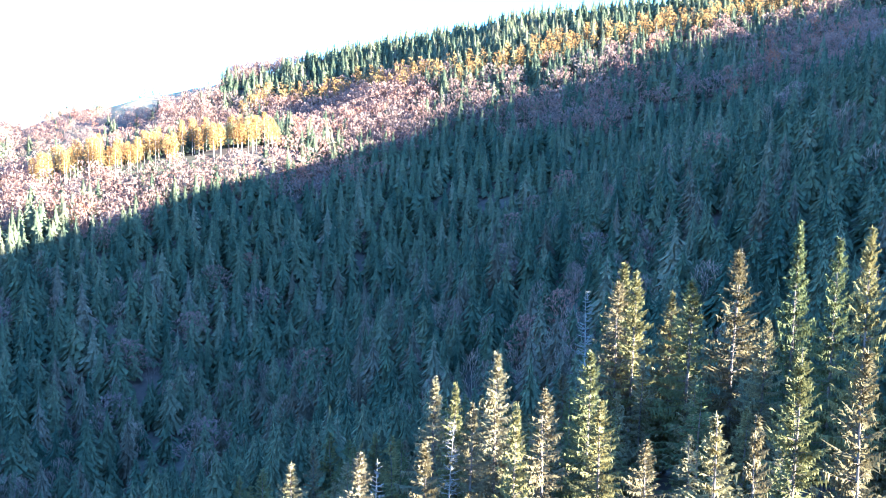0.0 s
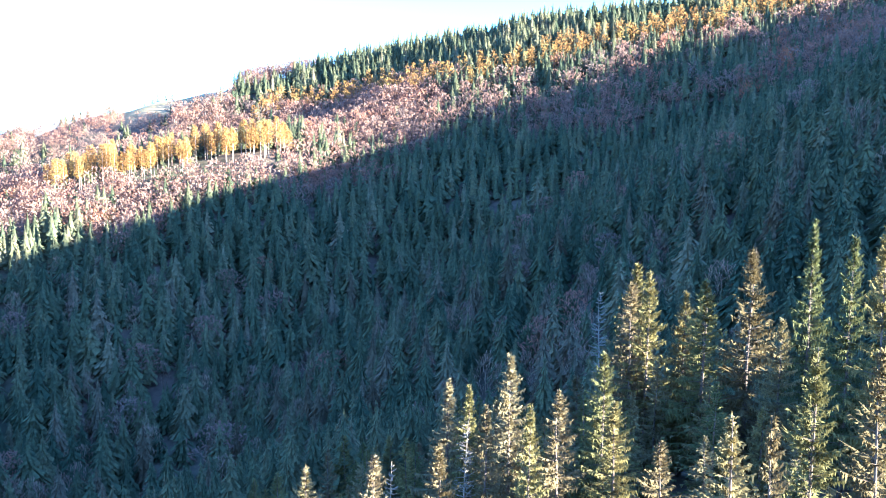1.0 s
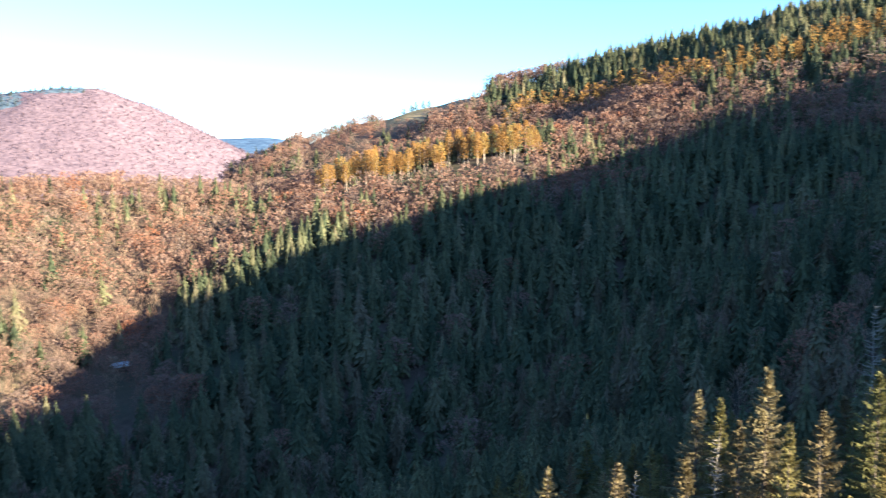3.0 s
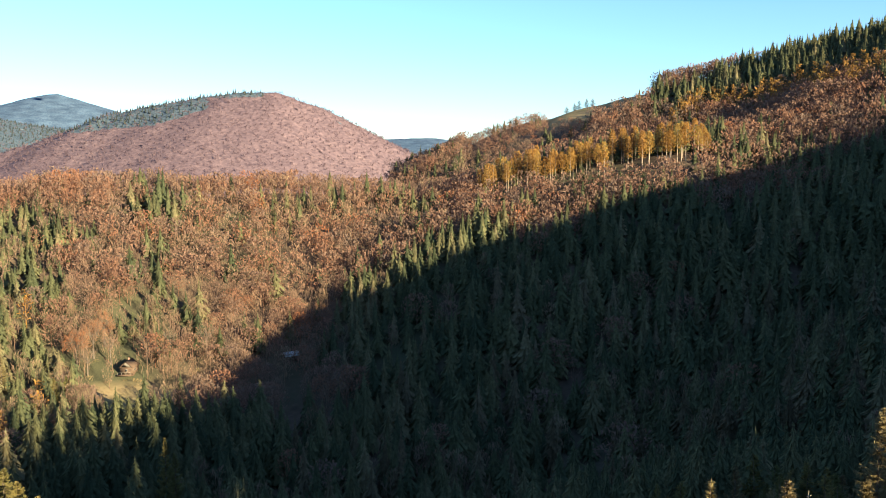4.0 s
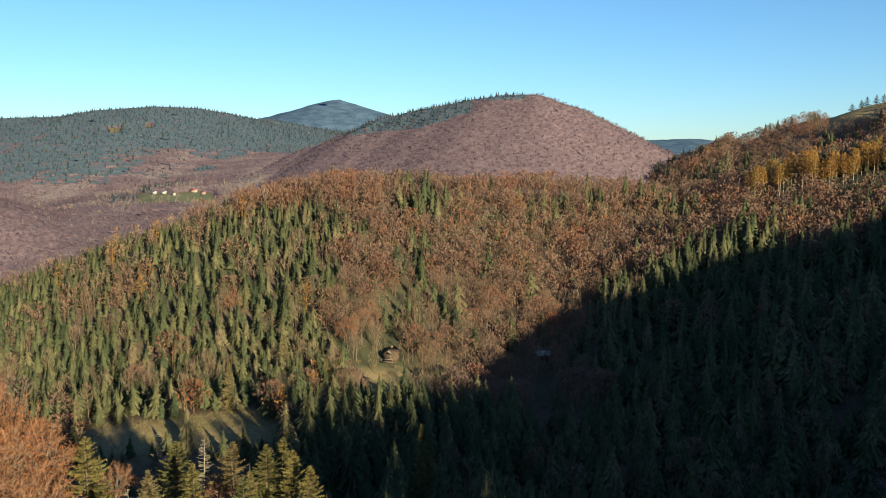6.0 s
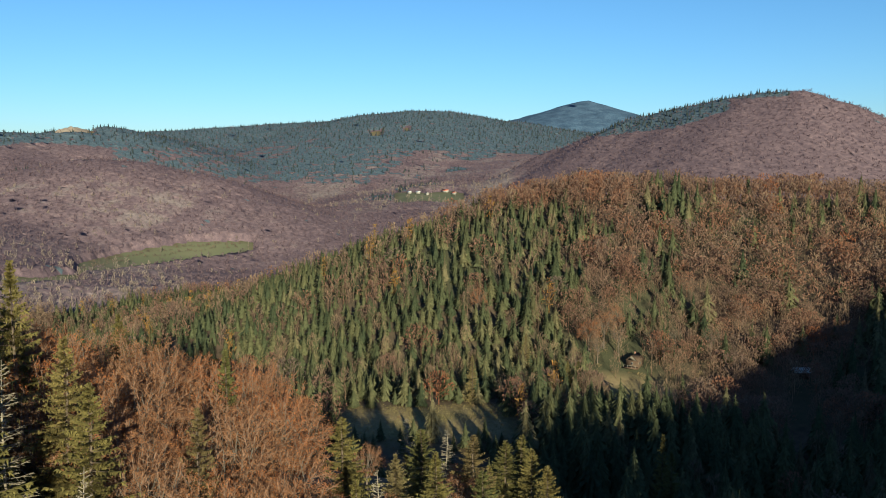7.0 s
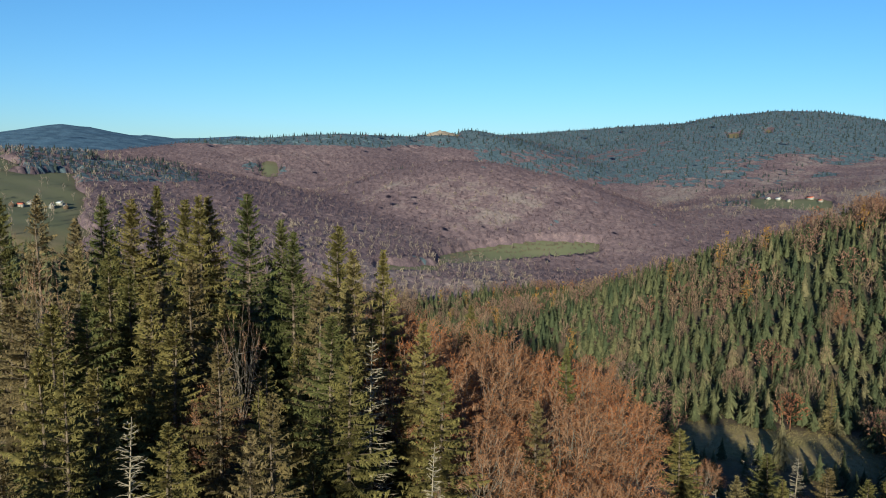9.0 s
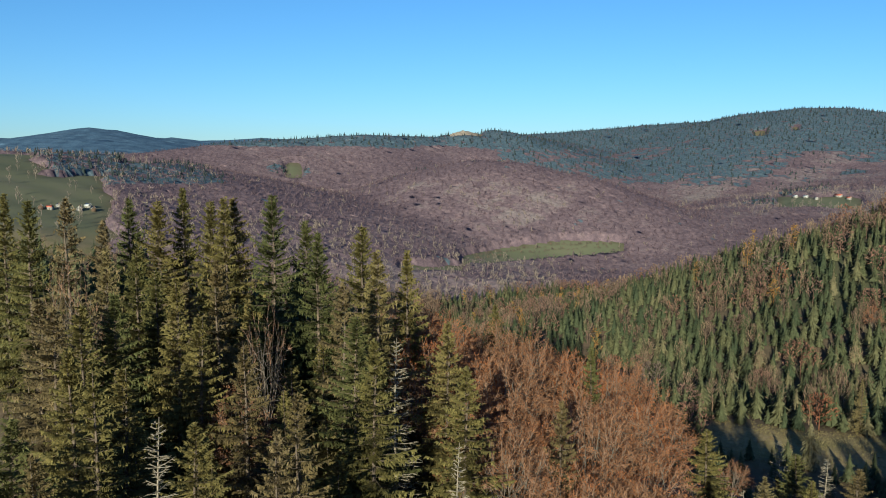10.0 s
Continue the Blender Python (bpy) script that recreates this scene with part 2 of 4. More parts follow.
def open_land(x, y):
    """Where grass grows and no wood, from 0 to 1."""
    d, a, w = np.hypot(x, y), bearing(x, y), lumps(x, y, 45, 6.0)
    z = land(x, y)
    up = np.degrees(np.arctan2(z, d))
    g = band(a, 57.5 + 2 * w, 70.5 + w, 1.0) * band(d, 302 + 6 * w, 338 + 14 * w, 4)
    # slope below the hut
    g = np.maximum(g, band(a, 46.0, 52.5 + 2 * w, 0.8) * band(d, 374 + 8 * w, 398 + 6 * w, 4))
    # the long meadow at the foot of the domed hill, two strips with a hedge between
    lo, hi = np.interp(a, (75, 79.3, 84.7, 86.5), (-5.7, -6.15, -6.75, -6.75)), np.interp(a, (75, 79.4, 82.4, 86.5), (-5.4, -5.3, -5.7, -6.45))
    g = np.maximum(g, band(a, 75.6, 86.3, 0.4) * band(up, lo - 0.45, hi + 0.05, 0.05) * band(d, 1150, 1650, 20))
    g = np.maximum(g, band(a, 86.5, 90.5, 0.5) * band(up, -7.7, -7.1 + 0.3 * w, 0.1) * band(d, 1100, 1600, 20))
    # fields of the hamlet
    g = np.maximum(g, 0.9 * np.maximum(smooth(a, 113.2 + w, 113.8 + w) * (up < 0.5), smooth(a, 109.2 + w, 110.2 + w) * (up < -0.9 + 0.25 * w)) * band(d, 950, 1660, 30))
    g = np.maximum(g, 0.8 * band(a, 104.6, 108.5, 0.5) * band(up, -0.35, 0.1 + 0.1 * w, 0.05) * band(d, 1500, 2000, 30))
    g = np.maximum(g, band(a, 61.3, 65.9, 0.4) * band(up, -3.0 + 0.1 * w, -2.15 + 0.1 * w, 0.05) * band(d, 1500, 2300, 20))
    g = np.maximum(g, band(a, 85.2, 87.2, 0.3) * band(d, 2600, 2750, 25))
    # bare top of the mountain beside the last spruces
    g = np.maximum(g, band(a, 14.6, 21.8 + w, 0.4) * band(d, 845 + 25 * w, 1000, 15))
    g = np.maximum(g, 0.5 * band(a, 66.8, 67.6, 0.2) * band(d, 2930, 3060, 20))
    g = np.maximum(g, 0.5 * band(a, 64.9, 65.4, 0.15) * band(d, 3000, 3100, 20))
    return np.maximum(g, band(a, 97.3, 98.3, 0.3) * band(d, 2080, 2200, 25))


# ground: rings round the drone's plot out to the horizon
ring = np.concatenate([[0.0], np.geomspace(8, 300, 70), np.geomspace(304, 4950, 190)])
ang = np.radians(np.concatenate([np.arange(-40, 125, 0.6), np.arange(125, 320, 3)]))
gx, gy = -np.outer(ring, np.sin(ang)), np.outer(ring, np.cos(ang))
gv = np.stack([gx, gy, land(gx, gy)], -1).reshape(-1, 3)
na, ia = len(ang), np.arange(len(ang))
quads = []
for i in range(len(ring) - 1):
    a, b = i * na + ia, i * na + (ia + 1) % na
    quads.append(np.stack([a, b, b + na, a, b + na, a + na], 1).reshape(-1, 3))
M_GROUND, nodes, links, bsdf = material("forest_floor", 1.0)
n1, n2, n3 = noise_node(nodes, links, 0.012, 5), noise_node(nodes, links, 0.25, 6), noise_node(nodes, links, 2.5, 4)
litter = ramp_node(nodes, links, n2.outputs[0], [(0.3, (0.062, 0.045, 0.032)), (0.6, (0.105, 0.074, 0.05)), (0.8, (0.14, 0.105, 0.07))]).outputs[0]
moss = ramp_node(nodes, links, n3.outputs[0], [(0.3, (0.04, 0.045, 0.025)), (0.7, (0.08, 0.075, 0.04))]).outputs[0]
floor_col = mix_node(nodes, links, ramp_node(nodes, links, n1.outputs[0], [(0.45, (0, 0, 0)), (0.6, (1, 1, 1))]).outputs[0], litter, moss)
n4, n5 = noise_node(nodes, links, 0.03, 4), noise_node(nodes, links, 0.5, 5)
green = ramp_node(nodes, links, n5.outputs[0], [(0.3, (0.125, 0.108, 0.046)), (0.7, (0.185, 0.158, 0.068))]).outputs[0]
straw = ramp_node(nodes, links, n5.outputs[0], [(0.3, (0.20, 0.148, 0.078)), (0.7, (0.27, 0.205, 0.108))]).outputs[0]
grass_col = mix_node(nodes, links, ramp_node(nodes, links, n4.outputs[0], [(0.34, (0, 0, 0)), (0.52, (1, 1, 1))]).outputs[0], green, straw)
n6 = noise_node(nodes, links, 0.012, 6)
mown = ramp_node(nodes, links, n6.outputs[0], [(0.3, (0.098, 0.104, 0.060)), (0.55, (0.124, 0.122, 0.072)), (0.75, (0.150, 0.132, 0.090))]).outputs[0]
at2 = nodes.new("ShaderNodeAttribute")
at2.attribute_name = "mown"
grass_col = mix_node(nodes, links, at2.outputs["Fac"], grass_col, mown)
at = nodes.new("ShaderNodeAttribute")
at.attribute_name = "tint"
links.new(mix_node(nodes, links, at.outputs["Fac"], floor_col, grass_col), bsdf.inputs["Base Color"])
ground = new("ground", mesh_from("ground", gv, np.concatenate(quads), M_GROUND, open_land(gx, gy).ravel()))
ground.data.polygons.foreach_set("use_smooth", np.ones(len(ground.data.polygons), bool))
ground.data.attributes.new("mown", "FLOAT", "POINT").data.foreach_set("value", np.ascontiguousarray(smooth(np.hypot(gx, gy), 1000, 1100) * (np.hypot(gx, gy) < 2500), np.float32).ravel())
tagged(ground, "rolling hills with leaf litter, moss and meadows", "ground", kind="structure")


# ---- woods: many small trees ----
def bough_spruce(whorls, boughs, r0=0.18):
    """A spruce of height 1: close whorls of drooping boughs, shorter to the pointed top, round a thin core."""
    v, t = [], []
    low = rng.uniform(0.03, 0.12)
    for k in range(8):
        a, q = 6.283 * k / 8, 0.72 if k % 2 else 0.5
        v.append((r0 * q * math.cos(a), r0 * q * math.sin(a), low + rng.uniform(-0.02, 0.03)))
    v.append((0, 0, 0.96))
    t += [(k, (k + 1) % 8, 8) for k in range(8)]
    lean = rng.uniform(0.85, 1.15)
    for i in range(whorls):
        f = (i + rng.uniform(-0.3, 0.3)) / whorls if i else 0.0
        z = low + 0.02 + (0.96 - low) * f
        reach = r0 * (1 - f) ** lean * rng.uniform(0.88, 1.12) + 0.007
        a0 = rng.uniform(0, 6.283)
        n = boughs if f < 0.7 else max(4, boughs - 2)
        for j in range(n):
            a = a0 + 6.283 * (j + rng.uniform(-0.3, 0.3)) / n
            L = reach * rng.choice((0.75, 0.9, 1.05, 1.22)) * rng.uniform(0.93, 1.07)
            c, s = math.cos(a), math.sin(a)
            zr = z + rng.uniform(-0.4, 0.4) / whorls
            w = L * rng.uniform(0.8, 1.3) * (1.9 if boughs < 8 else 1.6) / boughs + 0.003
            d1, d2 = L * rng.uniform(-0.1, 0.35) - 0.3 * f * L, L * rng.uniform(0.1, 0.5) - 0.3 * f * L
            b = len(v)
            v += [(c * L * 0.12, s * L * 0.12, zr + 0.75 * L + 0.012), (c * L - s * w, s * L + c * w, zr - d1), (c * L * 1.04 + s * w, s * L * 1.04 - c * w, zr - d2)]
            t.append((b, b + 1, b + 2))
    b = len(v)
    v += [(0.008, 0, 0.92), (-0.006, 0.005, 0.92), (0, 0, 1.03)]
    t.append((b, b + 1, b + 2))
    return np.array(v, float), np.array(t)


def leafy(clumps, size, r=0.26, low=0.35, up=0.6, trunk=True, slim=0.13):
    """A broadleaf tree of height 1: a stem and an uneven dome of sprays that point up and out."""
    v, t = [], []
    if trunk:
        for a in range(2):
            c, s = math.cos(a * 1.57), math.sin(a * 1.57)
            b = len(v)
            v += [(-0.012 * c, -0.012 * s, -0.05), (0.012 * c, 0.012 * s, -0.05), (0.004 * c, 0.004 * s, 0.8)]
            t.append((b, b + 1, b + 2))
    off = rng.normal(0, 0.12 * r, 2)
    bumps = rng.uniform(0.8, 1.2, 8)

    def dome(a, zz):
        k = int(a / 6.2832 * 8) % 8
        return r * bumps[k] * math.sin(math.pi * min(1, 0.20 + 0.74 * zz)) ** 0.65
    for k in range(clumps):
        a, zz = rng.uniform(0, 6.283), rng.uniform(0, 1) ** 0.8
        q = rng.uniform(0, 1) ** 0.5
        rr = dome(a, zz) * q
        p = np.array([math.cos(a) * rr + off[0] * zz, math.sin(a) * rr + off[1] * zz, low + (1 - low) * zz * 0.95])
        d = np.array([math.cos(a) * 0.6 * q * (1.1 - zz), math.sin(a) * 0.6 * q * (1.1 - zz), up]) + rng.normal(0, 0.42, 3)
        d /= np.linalg.norm(d)
        w = np.cross(d, rng.normal(0, 1, 3))
        w /= np.linalg.norm(w)
        s1 = size * rng.uniform(0.7, 1.4)
        b = len(v)
        v += [p - d * s1 * 0.6 + w * s1 * 0.04, p + d * s1 * 0.7 + w * s1 * slim, p + d * s1 * 0.7 - w * s1 * slim]
        t.append((b, b + 1, b + 2))
    return np.array(v, float), np.array(t)


def wood(name, mat, templates, x, y, height, tint, label, category, width=1.0, rounded=False):
    """One mesh of all the trees of a kind."""
    if len(x) == 0:
        return None
    z = land(x, y)
    pick = rng.integers(0, len(templates), len(x))
    turn = rng.uniform(0, 6.283, len(x))
    wide = height * width * rng.uniform(0.8, 1.25, len(x))
    vs, ts, tn, base = [], [], [], 0
    for k, (tv, tt) in enumerate(templates):
        m = np.where(pick == k)[0]
        if len(m) == 0:
            continue
        c, s = np.cos(turn[m])[:, None], np.sin(turn[m])[:, None]
        px = (tv[None, :, 0] * c - tv[None, :, 1] * s) * wide[m][:, None] + x[m][:, None]
        py = (tv[None, :, 0] * s + tv[None, :, 1] * c) * wide[m][:, None] + y[m][:, None]
        pz = tv[None, :, 2] * height[m][:, None] + z[m][:, None] - 0.3
        vs.append(np.stack([px, py, pz], -1).reshape(-1, 3))
        ts.append((tt[None] + (base + np.arange(len(m)) * len(tv))[:, None, None]).reshape(-1, 3))
        tn.append(np.repeat(tint[m], len(tv)))
        base += len(m) * len(tv)
    ob = new(name, mesh_from(name, np.concatenate(vs), np.concatenate(ts), mat, np.concatenate(tn)))
    if rounded:
        ob.data.polygons.foreach_set("use_smooth", np.ones(len(ob.data.polygons), bool))
    return tagged(ob, label, category, kind="stuff")


def scatter(d0, d1, step, az0=-33.0, az1=120.0):
    """Jittered places of trees between two distances."""
    n = int(d1 / step) + 1
    i, j = np.meshgrid(np.arange(-n, n + 1), np.arange(-n, n + 1))
    x = (i.ravel() + rng.uniform(-0.42, 0.42, i.size)) * step
    y = (j.ravel() + rng.uniform(-0.42, 0.42, i.size)) * step
    d, a = np.hypot(x, y), bearing(x, y)
    m = (d >= d0) & (d < d1) & (a > az0) & (a < az1)
    return x[m], y[m]


SPRUCE_AA = [bough_spruce(21, 12, 0.185) for k in range(6)]
SPRUCE_A = [bough_spruce(18, 12, 0.185) for k in range(8)]
SPRUCE_M = [bough_spruce(13, 9, 0.185) for k in range(8)]
SPRUCE_B = [bough_spruce(7, 6, 0.19) for k in range(7)]
SPRUCE_C = [bough_spruce(3, 4, 0.21) for k in range(4)]
BEECH_A = [leafy(330, 0.05, 0.34, 0.27, 0.75, True, 0.22) for k in range(8)]
BEECH_B = [leafy(96, 0.074, 0.31, 0.28, 0.75, True, 0.25) for k in range(7)]
BIRCH_C = [leafy(16, 0.26, 0.16, 0.25, 1.3, True, 0.07) for k in range(4)]
BARE_A = [leafy(190, 0.085, 0.22, 0.2, 1.25, True, 0.05) for k in range(6)]
BARE_B = [leafy(60, 0.12, 0.25, 0.25, 0.8, True, 0.09) for k in range(5)]
TWIG_C = [leafy(6, 0.28, 0.26, 0.45, 0.8, False, 0.13) for k in range(6)]
LARCH_B = [leafy(60, 0.08, 0.13, 0.2, 0.4, True, 0.16) for k in range(4)]


def plant(x, y):
    """Sort the places of the middle woods by kind of tree."""
    d, a = np.hypot(x, y), bearing(x, y)
    r, l1, l2 = rng.uniform(0, 1, len(x)), lumps(x, y, 38, 1.0), lumps(x, y, 90, 2.3)
    z = land(x, y)
    kind = np.full(len(x), "spruce", dtype="<U8")
    # the spur: beeches, with spruces to its end
    edge = 27 + 9 * l2 + 4 * l1 + 0.05 * (560 - d)
    spur = (a > edge) & (a < 54 + 5 * l1)
    kind[spur & (r < 0.92 - 0.5 * (l1 > 0.36))] = "beech"
    kind[spur & (r < 0.24 + 0.12 * l2)] = "bare"
    low = spur & (a > 38) & (z < -72) & (d > 352 + 10 * l1)
    kind[spur & (d <= 352 + 10 * l1)] = "spruce"
    kind[low & (r < 0.55 + 0.3 * l1)] = "bare"
    end = (a >= 54 + 5 * l1) & (d > 300)
    kind[end & (r < 0.03 + 0.08 * (l1 > 0.4))] = "beech"
    kind[end & (r > 0.86 - 0.2 * (l1 > 0.5)) & (r < 0.95)] = "bare"
    kind[end & (r > 0.992)] = "larch"
    kind[end & (d > 585) & (a < 60) & (r < 0.6)] = "beech"
    kind[(a > 88) & (d > 400) & (r < 0.75)] = "bare"
    # the upper mountain: beech above the shade, bands of larch, spruces on the crest
    e = np.degrees(np.arctan2(z, d))
    up = (a <= edge) & (d > np.where(a > 4, 505, 580) + 50 * l1)
    kind[up & (r < np.where(a > 2, 0.70, 0.45) + 0.4 * l2)] = "beech"
    kind[up & (a < 13.6) & (e > 1.5 + 0.4 * l1 + 0.2 * (14 - a)) & (r < 0.5)] = "larch"
    kind[up & (a >= 13.6) & (a < 19) & (e > 2.2) & (d < 800) & (r < 0.7)] = "larch"
    kind[up & (a < 14.8) & (e > 2.6 + 0.2 * (14 - a) + 0.4 * l1) & (r < 0.9)] = "spruce"
    kind[up & (a < 14.8) & (d > 880)] = "spruce"
    kind[up & (a > 19) & (e > 0.3) & (r < 0.8)] = "bare"
    kind[up & (a > 25 + l1) & (d > 700) & (r < 0.9)] = "spruce"
    kind[(a > 10) & (a <= 26) & (d > 618) & (d < 665)] = "spruce"
    shade = (a <= edge) & (d <= 480)
    kind[shade & (r < 0.07 + 0.22 * (l2 + l1 > 0.6))] = "bare"
    kind[shade & (r > 0.985)] = "beech"
    kind[(kind == "spruce") & (a < 40) & (d < 430) & (r > 0.92)] = "grey"
    keep = ~((a > 90) & (d > 190) & (rng.uniform(0, 1, len(x)) < 0.7))
    keep &= ~(shade & (d < 430) & (rng.uniform(0, 1, len(x)) < 0.06))
    keep &= (d < 290) | (open_land(x, y) < 0.45 + 0.5 * (rng.uniform(0, 1, len(x)) < 0.12))
    keep &= ~((np.abs(a - 49.5) < 0.95) & (d > 352) & (d < 425)) & ~((np.abs(a - 39.05) < 0.7) & (d > 300) & (d < 395))
    # a bank and track below the larches
    keep &= ~((a > 12) & (a < 17.5) & (d > 562) & (d < 578)) & ~((a > 10) & (a < 26.5) & (d >= 578) & (d < 613))
    # none on the far side of the spur
    keep &= ~((a > 32) & (a < 66) & (d > 700))
    # open ground with few trees along the brook
    keep &= ~((a > 60 + 3 * l1) & (a < 77) & (d < 295) & (rng.uniform(0, 1, len(x)) < 0.4))
    return kind, keep


for d0, d1, step, S, B, tag in ((190, 265, 7.5, SPRUCE_AA, BEECH_A, "near"), (265, 350, 6.5, SPRUCE_A, BEECH_A, "near"), (350, 480, 6.5, SPRUCE_M, BEECH_A, "near"), (480, 1000, 6.6, SPRUCE_B, BEECH_B, "")):
    x, y = scatter(d0, d1, step)
    kind, keep = plant(x, y)
    # closest on the end of the spur
    keep &= (bearing(x, y) > 52) | (step > 7) | (rng.uniform(0, 1, len(x)) < 0.74)
    x, y, kind = x[keep], y[keep], kind[keep]
    for k, mat, tem, h0, h1, lab, width in (
            ("spruce", M_SPRUCE, S, 9, 26, "dense dark green spruce wood on the hillside", 1.0),
            ("grey", M_GREY, S, 17, 27, "dying grey spruces with lichen among the green ones", 0.85),
            ("beech", M_BEECH, B, 13, 20, "rust brown autumn beech wood on the hillside", 1.1),
            ("bare", M_BARE, BARE_A if tag else BARE_B, 12, 18, "leafless grey brown trees on the lower slope", 1.0),
            ("larch", M_LARCH, LARCH_B, 17, 25, "golden yellow larches in autumn among the trees", 1.0)):
        m = kind == k
        n = int(m.sum())
        h = h0 + (h1 - h0) * rng.beta(2.2, 2.0, n)
        az_m, d_m = bearing(x[m], y[m]), np.hypot(x[m], y[m])
        h = h * np.where((az_m > 18.5) & (az_m < 27) & (d_m > 770), 0.6, 1.0) * np.where((az_m > np.where(d_m < 245, 50, 57)) & (az_m < 77) & (d_m < 300), 0.45, 1.0) * np.where((az_m > 50) & (d_m > 330) & (k == "spruce"), 0.64, 1.0)
        tint = np.clip(rng.normal(0.45, 0.2 if k == "beech" else 0.27, n) + 0.2 * lumps(x[m], y[m], 60, 4.0), 0, 1)
        wood(k + "_wood", mat, tem, x[m], y[m], h, tint, lab, "forest", width * np.where((az_m > 50) & (d_m > 330) & (k == "spruce"), 1.2, np.where(az_m < 30, 1.22, 1.08)))

# far hills: a closed canopy, with spruces and birches standing out of it
def canopy(name, mat, d0, d1, ratio, az_step, high, jitter, tone, label):
    rr = np.exp(np.arange(math.log(d0), math.log(d1), ratio))
    aa = np.radians(np.arange(22, 122, az_step))
    r2, a2 = np.meshgrid(rr, aa, indexing="ij")
    r2 = r2 * (1 + ratio * rng.uniform(-0.4, 0.4, r2.shape))
    a2 = a2 + np.radians(az_step) * rng.uniform(-0.4, 0.4, r2.shape)
    x, y = -r2 * np.sin(a2), r2 * np.cos(a2)
    bare = smooth(open_land(x, y), 0.02, 0.45)
    z = land(x, y) + (1 - bare) * (high * (0.05 + 0.95 * smooth(r2, d0, d0 * 1.06)) + rng.normal(0, jitter, x.shape)) - 3.0 * bare
    n, i, j = len(aa), *np.meshgrid(np.arange(len(rr) - 1), np.arange(len(aa) - 1), indexing="ij")
    q = (i * n + j).ravel()
    tris = np.concatenate([np.stack([q, q + 1, q + n + 1], 1), np.stack([q, q + n + 1, q + n], 1)])
    ob = new(name, mesh_from(name, np.stack([x, y, z], -1).reshape(-1, 3), tris, mat, tone(x, y).ravel()))
    ob.data.polygons.foreach_set("use_smooth", np.ones(len(tris), bool))
    return tagged(ob, label, "forest", kind="stuff")


def far_spruce_share(x, y):
    """How much of a far slope is spruce, from 0 to 1."""
    d, a = np.hypot(x, y), bearing(x, y)
    up = np.degrees(np.arctan2(land(x, y), d))
    l1, l2 = lumps(x, y, 140, 5.0), lumps(x, y, 300, 3.0)
    s = 0.012 + 0.6 * ((l1 > 0.6) & (d > 1700) & (a > 57))
    s = np.maximum(s, 0.9 * ((up > 0.75 + 0.3 * l1) & (a > 80)))
    s = np.maximum(s, (0.93 - 0.14 * (up < 1.0 + 0.5 * l1) - 0.22 * ((l2 + 0.5 * l1 > 0.3) & (up < 1.2))) * np.maximum(d > 2650, smooth(d + 150 * l1, 1900, 2150) * smooth(a + 2 * l1, 62, 68)) * (a < 84) * smooth(up, -2.2, -1.0))
    s = np.maximum(s, 0.6 * band(a + l1, 103, 113.3, 1) * band(d, 1250, 1800, 80) * (up > -1.8))
    return np.maximum(s, 0.85 * ((a > 40.5) & (a < 56) & (d > 1850) & (up > 2.15 + (41 - a) * 0.06 + 0.15 * l1 + 1.7 * (a < 44))))


def far_brown(x, y):
    """From dark purple beech to pale mixed twigs, from 0.4 to 1."""
    d, a, l1, l2 = np.hypot(x, y), bearing(x, y), lumps(x, y, 60, 8.0), lumps(x, y, 170, 1.5)
    up = np.degrees(np.arctan2(land(x, y), d))
    b = np.where(a < 57, 0.44, 0.50) + np.where(a < 57, 0.04, 0.07) * l2 + 0.06 * l1
    # face of the domed hill: birches and thickets under a dark crest
    top = np.interp(a, (71, 74.9, 79.4, 85.4, 88.6, 93), (-5.4, -2.8, -1.1, -0.2, -0.8, -2.3))
    face = band(d, 1200, 1850, 30) * band(a, 70, 94, 1)
    b = b + face * band(a, 76.5 + 2 * l1, 92, 1.5) * band(up, -4.9 + 0.5 * l2, top - 0.9 + 0.5 * l1, 0.4) * (0.02 + 0.05 * l1 + 0.15 * lumps(x, y, 22, 3.3)) - face * 0.05 * (up > top - 0.7)
    # foot of it, with a birch grove
    b = b + 0.14 * band(a, 80, 95, 2) * (up < -7.0 + 0.3 * l1) * (d < 1500)
    b = b + band(a, 57, 72, 1) * band(d, 1640, 2650, 60) * (0.10 + 0.12 * l1)
    return np.clip(b, 0.4, 1.0)


def far_tone(x, y):
    brown = np.clip(far_brown(x, y) + rng.normal(0, 0.05, x.shape), 0.4, 1.0)
    chance = 0.45 * rng.uniform(0, 1, x.shape) + 0.55 * np.clip(0.5 + 0.7 * lumps(x, y, 28, 7.0), 0, 1)
    mixed = np.where(chance < far_spruce_share(x, y), rng.uniform(0.0, 0.3, x.shape), brown)
    return np.where(open_land(x, y) > 0.1, 0.4, mixed)



# greens pushed to blue and browns to lilac: haze painted into both colour ramps
M_HAZY_CANOPY = foliage("hazy_far_canopy", [(0.0, (0.068, 0.099, 0.137)), (0.3, (0.092, 0.119, 0.155)), (0.38, (0.112, 0.082, 0.104)), (0.55, (0.152, 0.111, 0.132)), (0.75, (0.205, 0.169, 0.179)), (1.0, (0.296, 0.253, 0.220))], 0.14, through_part=0.0)
M_HAZY_TWIG = foliage("hazy_far_twigs", [(0.0, (0.112, 0.080, 0.102)), (0.4, (0.158, 0.115, 0.137)), (0.75, (0.222, 0.185, 0.195)), (1.0, (0.330, 0.284, 0.255))])
canopy("far_wood", M_HAZY_CANOPY, 1000, 3750, 0.0052, 0.26, 9, 0.5, far_tone, "purple brown beech woods and dark spruces on the far hills, bluish with painted haze")
